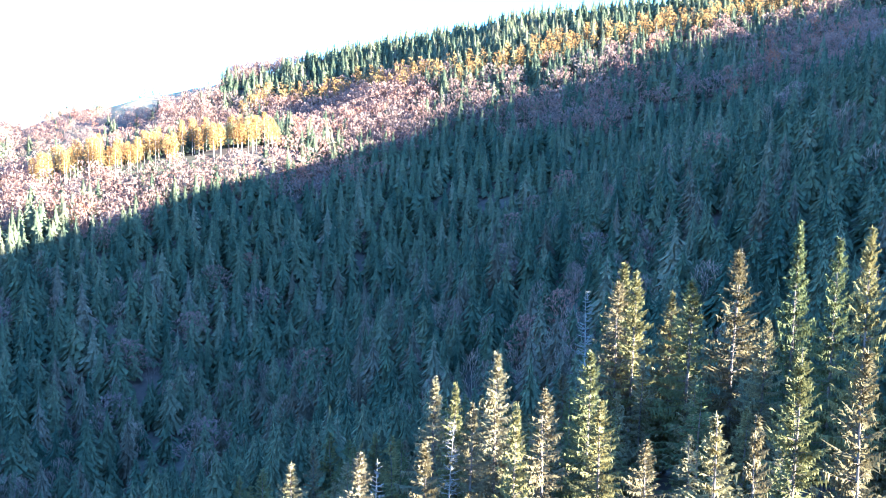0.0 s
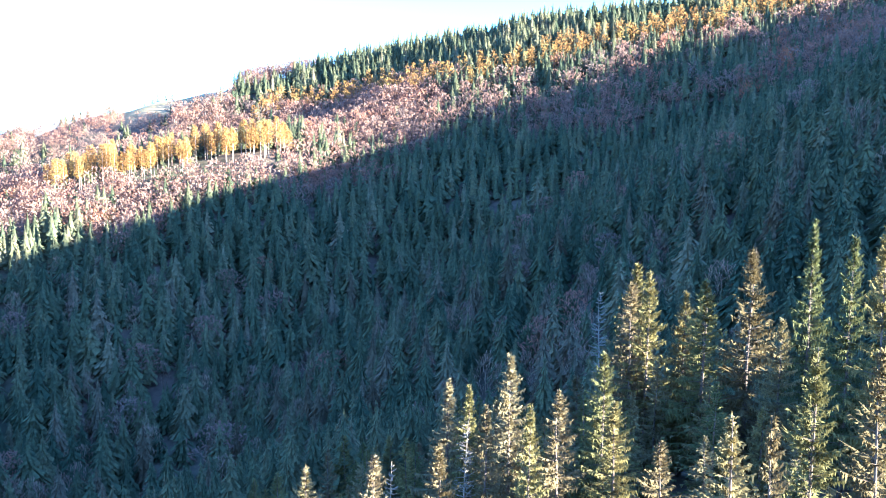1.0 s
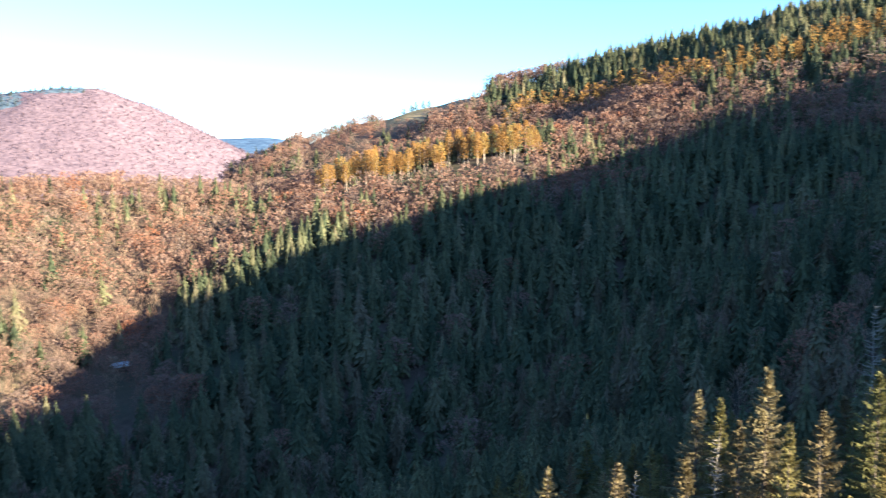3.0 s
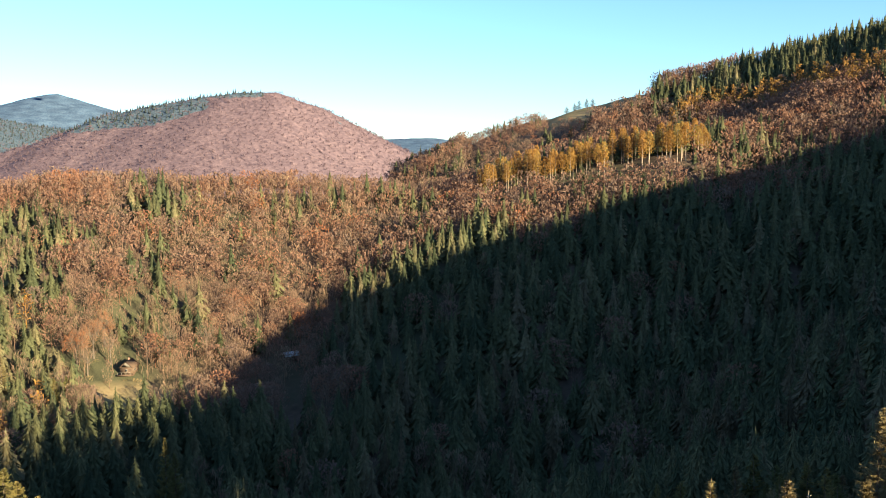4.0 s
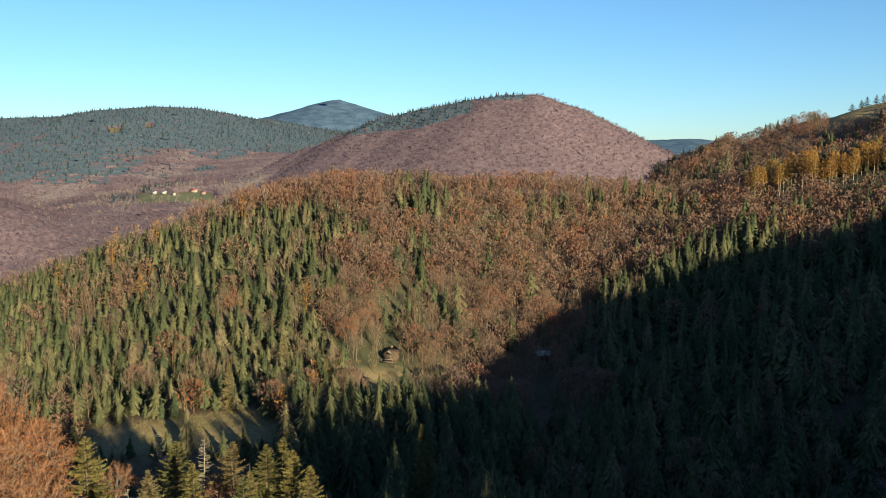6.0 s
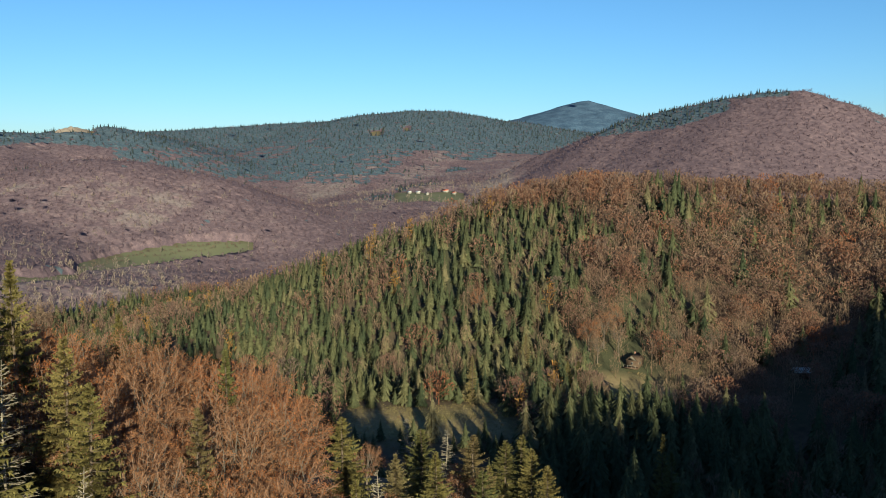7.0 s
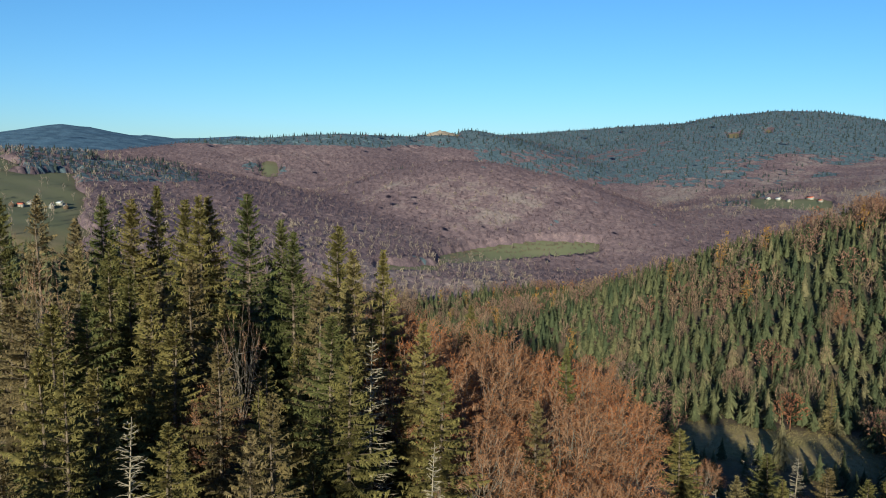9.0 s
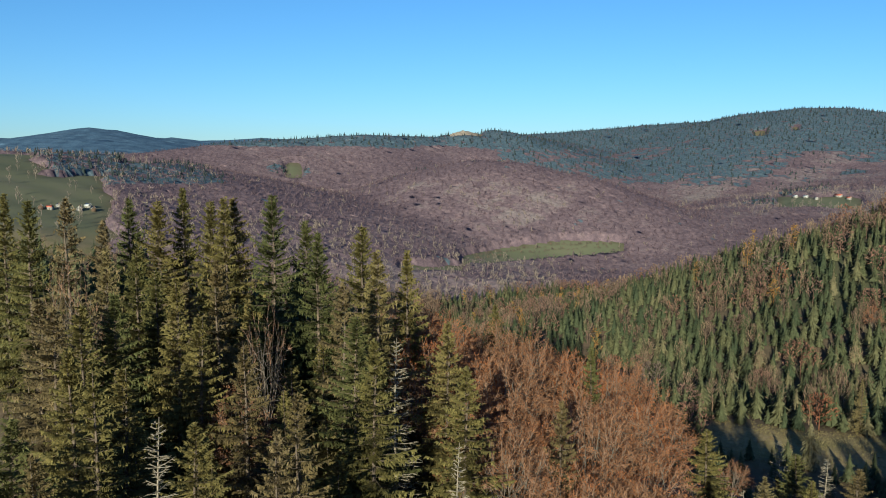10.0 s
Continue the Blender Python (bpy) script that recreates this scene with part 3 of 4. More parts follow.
# the last hills take the haze blue instead of a forest colour
canopy("horizon_wood", M_HAZE_HORIZON, 3750, 4900, 0.008, 0.5, 22, 0.8, lambda x, y: rng.uniform(0, 1, x.shape), "forest on the hills at the horizon, blue from haze painted into its colour")
x, y = scatter(1000, 2250, 12, 22, 122)
x2, y2 = scatter(2250, 3700, 19, 22, 122)
x, y = np.concatenate([x, x2]), np.concatenate([y, y2])
d, a = np.hypot(x, y), bearing(x, y)
r = rng.uniform(0, 1, len(x))
share = far_spruce_share(x, y)
spr = (r < share * 0.75) & (share > 0.05) & (open_land(x, y) < 0.4)
birch = ~spr & (d < 2100) & (a > 58) & ((open_land(x, y) < 0.4) | (r > 0.93)) & (((far_brown(x, y) > 0.58) & (r > 0.6)) | (r > 0.965) | ((a > 103) & (r > 0.8)) | ((d < 1330) & (a > 80) & (r > 0.5)))
twig = ~spr & ~birch & (open_land(x, y) < 0.4)
brown_at = far_brown(x, y) / 0.6 - 0.667
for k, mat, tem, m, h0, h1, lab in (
        ("far_beech", M_HAZY_TWIG, TWIG_C, twig, 10, 15, "purple brown leafless beeches on the far hills, lilac with painted haze"),
        ("far_spruce", M_HAZY_SPRUCE, SPRUCE_C, spr, 14, 22, "dark green spruces on the far hills, blued by haze in their colour"),
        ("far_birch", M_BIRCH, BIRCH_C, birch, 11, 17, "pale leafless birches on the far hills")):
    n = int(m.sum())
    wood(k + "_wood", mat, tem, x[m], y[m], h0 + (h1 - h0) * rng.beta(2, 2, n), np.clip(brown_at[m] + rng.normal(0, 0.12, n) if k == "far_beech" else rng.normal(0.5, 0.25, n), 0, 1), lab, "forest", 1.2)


# ---- near trees, one by one ----
def join(parts):
    """Verts and triangles of several pieces in one."""
    vs, ts, base = [], [], 0
    for v, t in parts:
        vs.append(np.asarray(v, float))
        ts.append(np.asarray(t, int) + base)
        base += len(v)
    return np.concatenate(vs), np.concatenate(ts)


def tube(points, radii, sides=5):
    """A tapered round limb along points."""
    pts = np.asarray(points, float)
    v, t = [], []
    for i, p in enumerate(pts):
        d = pts[min(i + 1, len(pts) - 1)] - pts[max(i - 1, 0)]
        d /= np.linalg.norm(d) + 1e-9
        a = np.cross(d, (0.3, 0.9, 0.1) if abs(d[2]) > 0.8 else (0, 0, 1))
        a /= np.linalg.norm(a) + 1e-9
        b = np.cross(d, a)
        for k in range(sides):
            w = 6.28318 * k / sides
            v.append(p + radii[i] * (a * math.cos(w) + b * math.sin(w)))
    for i in range(len(pts) - 1):
        for k in range(sides):
            p, q = i * sides + k, i * sides + (k + 1) % sides
            t += [(p, q, q + sides), (p, q + sides, p + sides)]
    return np.array(v), np.array(t)


def stem(h, r, sides=7, bend=0.25):
    n = 9
    ph = rng.uniform(0, 6.28)
    pts = [(bend * math.sin(i * 0.6 + ph) * i / n, bend * math.cos(i * 0.5 + ph) * i / n, h * i / (n - 1) - (0.6 if i == 0 else 0)) for i in range(n)]
    return tube(pts, [r * (1 - 0.96 * (i / (n - 1)) ** 0.85) + 0.01 for i in range(n)], sides)


def spruce_crown(h, rmax, z0, full=1.0, hang=0.35, shape=0.8, coarse=1.0):
    """Whorls of boughs that rise at the top and droop below, each set with side shoots and hanging twigs; the boughs' wood comes apart."""
    v, sticks = [], []
    z = z0
    while z < h - 0.2:
        f = (z - z0) / (h - z0)
        reach = rmax * (1 - f) ** shape * (0.75 + 0.25 * min(1, f * 8)) + 0.16
        lift = -0.30 + 0.85 * f ** 1.5
        for k in range(6 if f > 0.5 else 5 + (rng.uniform() < 0.5)):
            if rng.uniform() > full:
                continue
            a = rng.uniform(0, 6.283)
            L = reach * rng.choice((0.55, 0.8, 0.95, 1.2)) * rng.uniform(0.85, 1.12)
            c, s = math.cos(a), math.sin(a)
            side = np.array([-s, c, 0.0])
            zb = z + rng.uniform(-0.22, 0.22)
            slope = lift + rng.normal(0, 0.10)
            ahead = np.array([c, s, slope + 0.1])
            n = int((4.5 + 3.8 * min(L, 3.2)) / coarse ** 1.6)
            q = np.sort(rng.uniform(0.12, 1.04, n))
            p = np.stack([c * L * q, s * L * q, zb + L * (slope * q + 0.22 * q * q)], 1)
            wd = (0.06 + 0.018 * L) * coarse ** 1.4
            for sg in (-1, 1, 0):
                ln = (0.20 + 0.27 * coarse * L * (1.15 - q)) * rng.uniform(0.6, 1.35, n)
                if sg:
                    tip = p + ahead * (ln * rng.uniform(0.3, 0.8, n))[:, None] + side * (sg * ln * rng.uniform(0.55, 1.0, n))[:, None]
                    tip[:, 2] -= hang * ln * rng.uniform(0.2, 1.2, n)
                else:
                    tip = p + side * rng.normal(0, 0.2, (n, 1)) + ahead * rng.normal(0, 0.1, (n, 1))
                    tip[:, 2] -= hang * rng.uniform(0.5, 1.8, n) * (0.4 + 0.22 * L)
                tri = np.stack([p - ahead * wd, p + ahead * wd + (0, 0, 0.03), tip], 1)
                v.append(tri.reshape(-1, 3))
            end = np.array([c * L, s * L, zb + L * (slope + 0.22)])
            mid = np.array([c * L, s * L, 0]) * 0.6 + (0, 0, zb + L * (slope * 0.6 + 0.08))
            w = 0.06 + 0.035 * L
            v.append(np.stack([mid + side * w, mid - side * w, end + ahead * 0.12 * L]))
            t = 0.022 + 0.008 * L
            for lateral in (side * t, np.array([0, 0, t])):
                sticks.append(np.stack([np.array([0, 0, zb]) - lateral, np.array([0, 0, zb]) + lateral, mid]))
        z += coarse * (0.36 + 0.21 * (1 - f)) * rng.uniform(0.8, 1.2) * (0.7 if f > 0.85 else 1)
    v.append(np.array([(0.12, 0, h - 0.6), (-0.08, 0.09, h - 0.6), (0, 0, h + 0.25)]))
    v.append(np.array([(-0.08, 0.09, h - 0.6), (0, -0.12, h - 0.8), (0, 0, h + 0.25)]))
    v, w = np.concatenate(v), np.concatenate(sticks)
    return (v, np.arange(len(v)).reshape(-1, 3)), (w, np.arange(len(w)).reshape(-1, 3))


def bare_boughs(h, rmax, z0, every=0.45):
    """Dead boughs of a spruce: thin bowed sticks with side twigs."""
    parts, z = [], z0
    while z < h - 0.3:
        f = (z - z0) / (h - z0)
        for k in range(4):
            a, L = rng.uniform(0, 6.283), (rmax * (1 - f) ** 0.75 + 0.2) * rng.uniform(0.45, 1.15)
            c, s = math.cos(a), math.sin(a)
            dz = rng.uniform(-0.28, 0.05) + 0.5 * f * f
            pts = [(c * L * q, s * L * q, z + L * (dz * q + 0.22 * q * q)) for q in (0, 0.5, 1)]
            parts.append(tube(pts, [0.05 + 0.008 * L, 0.04, 0.012], 3))
            for q in (0.35, 0.6, 0.82):
                p = np.array([c * L * q, s * L * q, z + L * (dz * q + 0.22 * q * q)])
                for sg in (-1, 1):
                    e = p + np.array([c - sg * s * 0.9, s + sg * c * 0.9, rng.uniform(-0.6, 0.1)]) * L * 0.25 * rng.uniform(0.6, 1.2)
                    parts.append(([p + (0, 0, 0.035), p - (0, 0, 0.035), e], [(0, 1, 2)]))
        z += every * rng.uniform(0.7, 1.3)
    return join(parts)


def beech_frame(h, spread, leaves, leaf_size):
    """Trunk and limbs, twigs, and leaves of a broadleaf tree."""
    wood_parts, twigs, leaf_v = [], [], []
    fork = h * rng.uniform(0.25, 0.38)
    wood_parts.append(tube([(0, 0, -0.6), (0.1, 0, fork * 0.5), (0, 0.1, fork), (0.15, 0.1, h * 0.62)], [0.32, 0.26, 0.22, 0.08], 7))
    ends = []
    heart = np.array([0.1, 0.1, h * 0.56])
    for k in range(10):
        a = k * 2.4 + rng.uniform(-0.4, 0.4)
        z = fork + (h * 0.45 - fork) * k / 10 * 1.1
        L = spread * rng.uniform(0.6, 0.85) * (1.0 - 0.05 * k)
        c, s = math.cos(a), math.sin(a)
        rise = (h - z) * rng.uniform(0.5, 0.78)
        pts = [np.array([c * L * q, s * L * q, z + rise * (0.7 * q + 0.3 * q * q)]) for q in (0, 0.35, 0.7, 1)]
        wood_parts.append(tube(pts, [0.12, 0.085, 0.055, 0.03], 5))
        for j in range(8):
            q = 0.3 + 0.7 * (j + rng.uniform(0, 1)) / 8
            p = np.array([np.interp(q, (0, 0.35, 0.7, 1), [w[i] for w in pts]) for i in range(3)])
            # the twigs end on an uneven dome
            b, e = a + rng.normal(0, 0.55), math.asin(rng.uniform(-0.25, 1.0))
            far = rng.uniform(0.86, 1.08)
            end = heart + far * np.array([spread * math.cos(e) * math.cos(b), spread * math.cos(e) * math.sin(b), h * 0.44 * math.sin(e)])
            wood_parts.append(tube([p, (p + end) / 2 + rng.normal(0, 0.12, 3) - (0, 0, 0.15), end], [0.045, 0.03, 0.012], 3))
            ends.append((p, end))
    for k in range(int(leaves)):
        p, e = ends[rng.integers(len(ends))]
        q = rng.uniform(0.3, 1.0) ** 0.7
        m = p + (e - p) * q
        d = (e - p) / np.linalg.norm(e - p) * 0.6 + rng.normal(0, 0.55, 3) + np.array([0, 0, 0.35])
        d /= np.linalg.norm(d)
        tip = m + d * rng.uniform(0.5, 1.25)
        w = np.cross(d, rng.normal(0, 1, 3))
        w /= np.linalg.norm(w) + 1e-9
        twigs.append(([m + w * 0.026, m - w * 0.026, tip], [(0, 1, 2)]))
        for u in range(2):
            c0 = m + (tip - m) * rng.uniform(0.3, 1.0) + rng.normal(0, 0.08, 3)
            g = d + rng.normal(0, 0.25, 3)
            g /= np.linalg.norm(g)
            w2 = np.cross(g, rng.normal(0, 1, 3))
            w2 /= np.linalg.norm(w2) + 1e-9
            sz = leaf_size * rng.uniform(0.6, 1.4)
            leaf_v.append(([c0 - g * sz * 0.5, c0 + g * sz * 0.5 + w2 * sz * 0.13, c0 + g * sz * 0.5 - w2 * sz * 0.13], [(0, 1, 2)]))
    return join(wood_parts), join(twigs), join(leaf_v) if leaf_size else None


def part(name, geo, mat, parent, label=""):
    ob = new(name, mesh_from(name, geo[0], geo[1], mat))
    ob.parent = parent
    return tagged(ob, label, kind="stuff" if name in ("branchwork", "leaves", "deadwood") else "")


def spruce_tree(h, rmax, z0, full, hang, mat, label, shape=0.8, coarse=1.0):
    tree = tagged(new("spruce_tree"), label, "tree", "spruces on the drone's hill")
    part("trunk", stem(h, 0.011 * h), M_SPRUCE_BARK, tree)
    needles, boughs = spruce_crown(h, rmax, z0, full, hang, shape, coarse)
    part("crown", needles, mat, tree)
    if coarse == 1.0:
        part("branchwork", boughs, M_BOUGH, tree, "bare grey brown boughs")
    return tree


def dead_tree(h, rmax, z0):
    tree = tagged(new("dead_spruce"), "dead grey spruce with bare bleached boughs", "tree", "dead spruces")
    part("trunk", stem(h, 0.010 * h), M_DEAD, tree)
    part("deadwood", bare_boughs(h, rmax, z0), M_DEAD, tree)
    return tree


def beech_tree(h, spread, leaves, leaf_size, mat, label, group):
    tree = tagged(new("beech_tree"), label, "tree", group)
    limbs, twigs, leaf = beech_frame(h, spread, leaves, leaf_size)
    part("trunk", limbs, M_BEECH_BARK, tree, "smooth grey trunk and limbs")
    part("branchwork", twigs, M_TWIG, tree)
    if leaf:
        part("leaves", leaf, mat, tree, "rust brown withered leaves")
    return tree


M_BOUGH = bark("spruce_boughs", (0.078, 0.058, 0.042), (0.145, 0.110, 0.080))
M_TWIG = bark("twigs", (0.15, 0.085, 0.055), (0.24, 0.14, 0.09))
M_BROWN1 = foliage("spruce_needles_cones", [(0.0, (0.112, 0.088, 0.042)), (0.5, (0.142, 0.110, 0.056)), (1.0, (0.172, 0.135, 0.078))], 0.9, True, through_part=0.26)
GREEN = [spruce_tree(25, 4.7, 2.2, 1.0, 0.45, M_SPRUCE1, "tall green spruce with drooping boughs on the slope", 1.0),
         spruce_tree(25, 4.1, 3.0, 0.96, 0.55, M_SPRUCE1, "slim dark green spruce with hanging twigs", 1.05),
         spruce_tree(25, 4.7, 1.8, 1.0, 0.40, M_SPRUCE1, "broad green spruce with full boughs", 0.92),
         spruce_tree(25, 4.4, 4.5, 0.88, 0.5, M_SPRUCE1, "tall green spruce with gaps between its boughs", 0.95)]
BROWN = [spruce_tree(25, 4.4, 3.0, 0.85, 0.45, M_BROWN1, "brownish spruce full of cones with thin needles", 0.88),
         spruce_tree(25, 3.8, 4.0, 0.72, 0.50, M_BROWN1, "thin browning spruce with sparse boughs", 0.92)]
LOW = [spruce_tree(25, 4.4, 1.5, 1.0, 0.45, M_SPRUCE1, "young green spruce between the taller ones", 0.85, 1.6),
       spruce_tree(25, 4.0, 2.0, 1.0, 0.5, M_SPRUCE1, "young green spruce between the taller ones", 0.8, 1.6)]
DEAD = [dead_tree(22, 2.6, 3.5), dead_tree(22, 2.0, 6.0)]
KINDS = {"l": (LOW, 25.0), "g": (GREEN, 25.0), "n": (BROWN, 25.0), "d": (DEAD, 22.0)}
taken, used = [], {}


def ground_at(x, y):
    return float(land(np.array([x]), np.array([y]))[0])


def set_tree(models, model_h, x, y, h, wide=1.0):
    """The first of each model moves to its place; more are copies."""
    k = int(rng.integers(len(models)))
    s = h / model_h
    w = s ** 0.6 * wide * rng.uniform(0.95, 1.25)
    ob = models[k]
    m = pose(x, y, ground_at(x, y), 0, 0, rng.uniform(0, 360))
    if ob.name in used:
        ob = copy_thing(ob, m)
    used[ob.name] = True
    ob.matrix_basis = m @ Matrix.Diagonal((w, w, s, 1))
    taken.append((x, y))


# bearing, distance, height of the top, kind
RIGHT_STAND = [
    (-16.9, 112, -15.5, "g"), (-13.3, 116, -15.2, "g"), (-12.5, 122, -14.8, "g"), (-12.2, 118, -17.1, "n"), (-19.7, 112, -11.1, "n"), (-15.7, 120, -18.2, "g"),
    (-23.3, 122, -8.0, "g"), (-25.6, 104, -8.4, "g"), (-27.3, 100, -6.7, "g"), (-21.7, 108, -19.1, "g"), (-10.1, 165, -25.6, "d")]
RIGHT_FRONT = [
    (-4.1, 84, -19.9, "g"), (-1.2, 90, -25.0, "g"), (0.2, 96, -26.0, "g"), (-2.4, 80, -24.1, "n"), (-5.5, 74, -22.2, "g"), (-7.5, 78, -21.8, "n"), (-10.5, 86, -19.9, "g"),
    (-11.3, 79, -22.9, "g"), (-14.5, 72, -24.0, "n"), (-18.9, 72, -21.1, "g"), (-21.5, 74, -21.3, "n"), (-23.8, 80, -16.4, "g"), (-27.6, 78, -15.6, "n"), (-1.0, 82, -26.5, "d"),
    (0.9, 74, -26.1, "n"), (10.2, 78, -29.4, "g"), (5.4, 74, -27.1, "n"), (4.2, 76, -28.5, "d")]
LEFT_BACK = [
    (115.4, 125, -4.5, "g"), (114.1, 120, -5.0, "g"), (112.0, 118, -4.7, "n"), (109.9, 115, -7.5, "n"), (108.3, 120, -4.9, "g"), (107.3, 124, -5.2, "d"), (106.6, 118, -5.2, "g"),
    (105.0, 122, -3.8, "g"), (103.3, 120, -5.4, "g"), (102.4, 115, -4.8, "g"), (101.8, 118, -4.9, "g"), (99.3, 112, -4.3, "g"), (97.1, 116, -8.0, "g"), (96.3, 108, -8.9, "g"),
    (93.3, 110, -8.4, "g"), (92.3, 102, -10.9, "g"), (90.2, 108, -11.5, "g")]
LEFT_MIDDLE = [
    (113.8, 92, -13.7, "n"), (113.0, 88, -13.8, "n"), (109.8, 100, -9.7, "g"), (107.9, 98, -9.6, "g"), (106.8, 95, -11.8, "g"), (105.6, 88, -12.2, "g"), (105.0, 91, -12.6, "n"),
    (102.9, 92, -10.5, "n"), (109.4, 88, -13.0, "g"), (111.4, 85, -13.5, "g"), (101.3, 80, -17.2, "n"), (109.1, 76, -17.7, "g"), (104.2, 85, -15.2, "g"), (112.2, 74, -15.4, "g"),
    (110.9, 70, -16.3, "g"), (107.1, 66, -19.5, "d"), (104.6, 67, -20.5, "g"), (97.8, 68, -18.9, "n"), (114.4, 62, -20.3, "n"), (115.7, 66, -18.3, "g"), (99.2, 67, -21.5, "n")]
LEFT_FRONT = [
    (93.7, 84, -15.6, "g"), (94.6, 92, -13.2, "n"), (92.5, 80, -17.1, "g"), (91.0, 84, -17.9, "d"), (87.4, 95, -18.3, "g"), (86.1, 82, -20.4, "g"), (86.6, 70, -24.1, "d"),
    (79.4, 88, -25.3, "n"), (77.5, 112, -24.7, "g"), (84.1, 125, -21.4, "g")]
RAVINE_EDGE = [
    (69.7, 112, -34.8, "g"), (68.8, 98, -38.2, "g"), (67.3, 95, -35.8, "d"), (64.2, 122, -39.9, "g"), (63.2, 110, -39.2, "g"), (65.2, 135, -42.3, "d"), (62.4, 132, -43.2, "d"),
    (60.5, 128, -42.8, "n"), (58.2, 142, -48.4, "g"), (57.1, 147, -49.0, "g"), (56.4, 138, -48.4, "g"), (55.3, 132, -49.0, "g"), (59.8, 114, -43.4, "g"), (66.0, 118, -43.7, "g"),
    (47.5, 228, -73.6, "g"), (46.9, 216, -74.0, "g")]
for stand in (RIGHT_STAND, RIGHT_FRONT, LEFT_BACK, LEFT_MIDDLE, LEFT_FRONT, RAVINE_EDGE):
    for b, d, top, k in stand:
        far = (0.84 if b < -15 else 1.08) if stand is RIGHT_FRONT else 1.0
        x, y, z = pol(b, d * far, top * far)
        top = z
        set_tree(*KINDS[k], x, y, max(11.0, top - ground_at(x, y)), 1.3 if stand is RAVINE_EDGE and k != "d" and b > 50 else (1.22 if b > 86 and k != "d" else (0.85 if b < -20 else 1.05)))

# beeches on the shoulder
BEECHES = [beech_tree(17, 5.0, 2500, 0.26, M_BEECH1, "rust brown autumn beech with fine upright twigs", "beeches on the shoulder") for k in range(3)]
x, y = scatter(76, 140, 5.5, 70, 90)
for px, py in zip(x, y):
    b, d = float(bearing(px, py)), math.hypot(px, py)
    if min(math.hypot(px - q[0], py - q[1]) for q in taken) < 3.0 or (d < 95 and b > 84) or b < 70.5 + 0.09 * (d - 85):
        continue
    set_tree(BEECHES, 17.0, px, py, rng.uniform(14.5, 18.5), 1.1)
for b, d, h in ((70.4, 96, 9), (68.0, 128, 8), (63.6, 106, 8), (61.6, 124, 9), (66.6, 112, 7), (65.2, 98, 8), (62.2, 140, 7), (69.6, 104, 8), (58.4, 150, 7),
                (88.5, 118, 17), (91.0, 125, 18), (102.0, 86, 14), (86.0, 104, 16)):
    x, y, z = pol(b, d, 0)
    set_tree(BEECHES, 17.0, x, y, h)

# lower spruces between them
x, y = scatter(62, 138, 6.2, -31, 117)
for px, py in zip(x, y):
    b, d = float(bearing(px, py)), math.hypot(px, py)
    if min(math.hypot(px - q[0], py - q[1]) for q in taken) < 3.4 or 67 < b < 89:
        continue
    if b > 92 and rng.uniform() < 0.35:
        continue
    if 8 < b < 67 and rng.uniform() < (0.45 if b < 52 else 0.15):
        continue
    tall = 0.0 if (b < 40 or b > 92) else -4.0
    if b < 20 and d < 88:
        tall = -7.0
    elif b < -18:
        tall = -4.0
    if math.degrees(math.atan2(ground_at(px, py) + 16 + tall, d)) < -24:
        continue
    set_tree(*KINDS["l" if rng.uniform() < 0.85 else "n"], px, py, rng.uniform(11, 17) + tall)

# behind them, down the slope
x, y = scatter(138, 190, 6.0)
a = bearing(x, y)
m = ~((a > 55) & (a < 88) & (rng.uniform(0, 1, len(x)) < 0.4))
h = rng.uniform(15, 23, len(x)) - 8 * ((a > 44) & (a < 88)) - 5 * ((a > 50) & (a < 72))
wood("spruce_wood", M_SPRUCE, SPRUCE_AA, x[m], y[m], h[m], np.clip(rng.normal(0.5, 0.25, m.sum()), 0, 1), "green spruces on the slope below the drone, and unseen ones beside for shade", "forest")


# unseen spruces added out of view to the right, tall enough to shade the right stand
x, y = scatter(98, 190, 7.0, -62, -30.5)
h = rng.uniform(26, 32, len(x))
wood("spruce_wood", M_SPRUCE, SPRUCE_B, x, y, h, np.clip(rng.normal(0.5, 0.25, len(x)), 0, 1), "green spruces on the slope below the drone, and unseen ones beside for shade", "forest")


# a few spruces on the bare top of the mountain
for b, d, h in ((14.25, 926, 15), (14.6, 930, 12), (18.5, 918, 8), (18.9, 924, 9), (19.4, 920, 9), (19.7, 926, 8), (20.2, 922, 7), (22.3, 915, 9), (16.9, 880, 6)):
    x, y, z = pol(b, d, 0)
    set_tree(*KINDS["l"], x, y, h, 1.7)


# ---- larches on the mountain's shoulder ----
def larch_tree(h):
    tree = tagged(new("larch_tree"), "golden larch with a long bare trunk", "tree", "larches on the shoulder")
    part("trunk", stem(h, 0.012 * h, 5), M_LARCH_BARK, tree)
    v, t = leafy(420, 0.046, 0.12, 0.36, 0.35, False, 0.15)
    part("crown", (v * h, t), M_LARCH1, tree)
    return tree


M_LARCH_BARK = bark("larch_bark", (0.22, 0.17, 0.13), (0.34, 0.27, 0.21))
M_LARCH1 = foliage("larch_needles_gold", LARCH_STOPS, 0.9, True)
LARCHES = [larch_tree(25) for k in range(3)]
for k in range(58):
    x, y, z = pol(11.0 + 0.26 * k + rng.uniform(-0.2, 0.2), 600 + rng.uniform(-14, 16), 0)
    set_tree(LARCHES, 25.0, x, y, rng.uniform(20, 28))


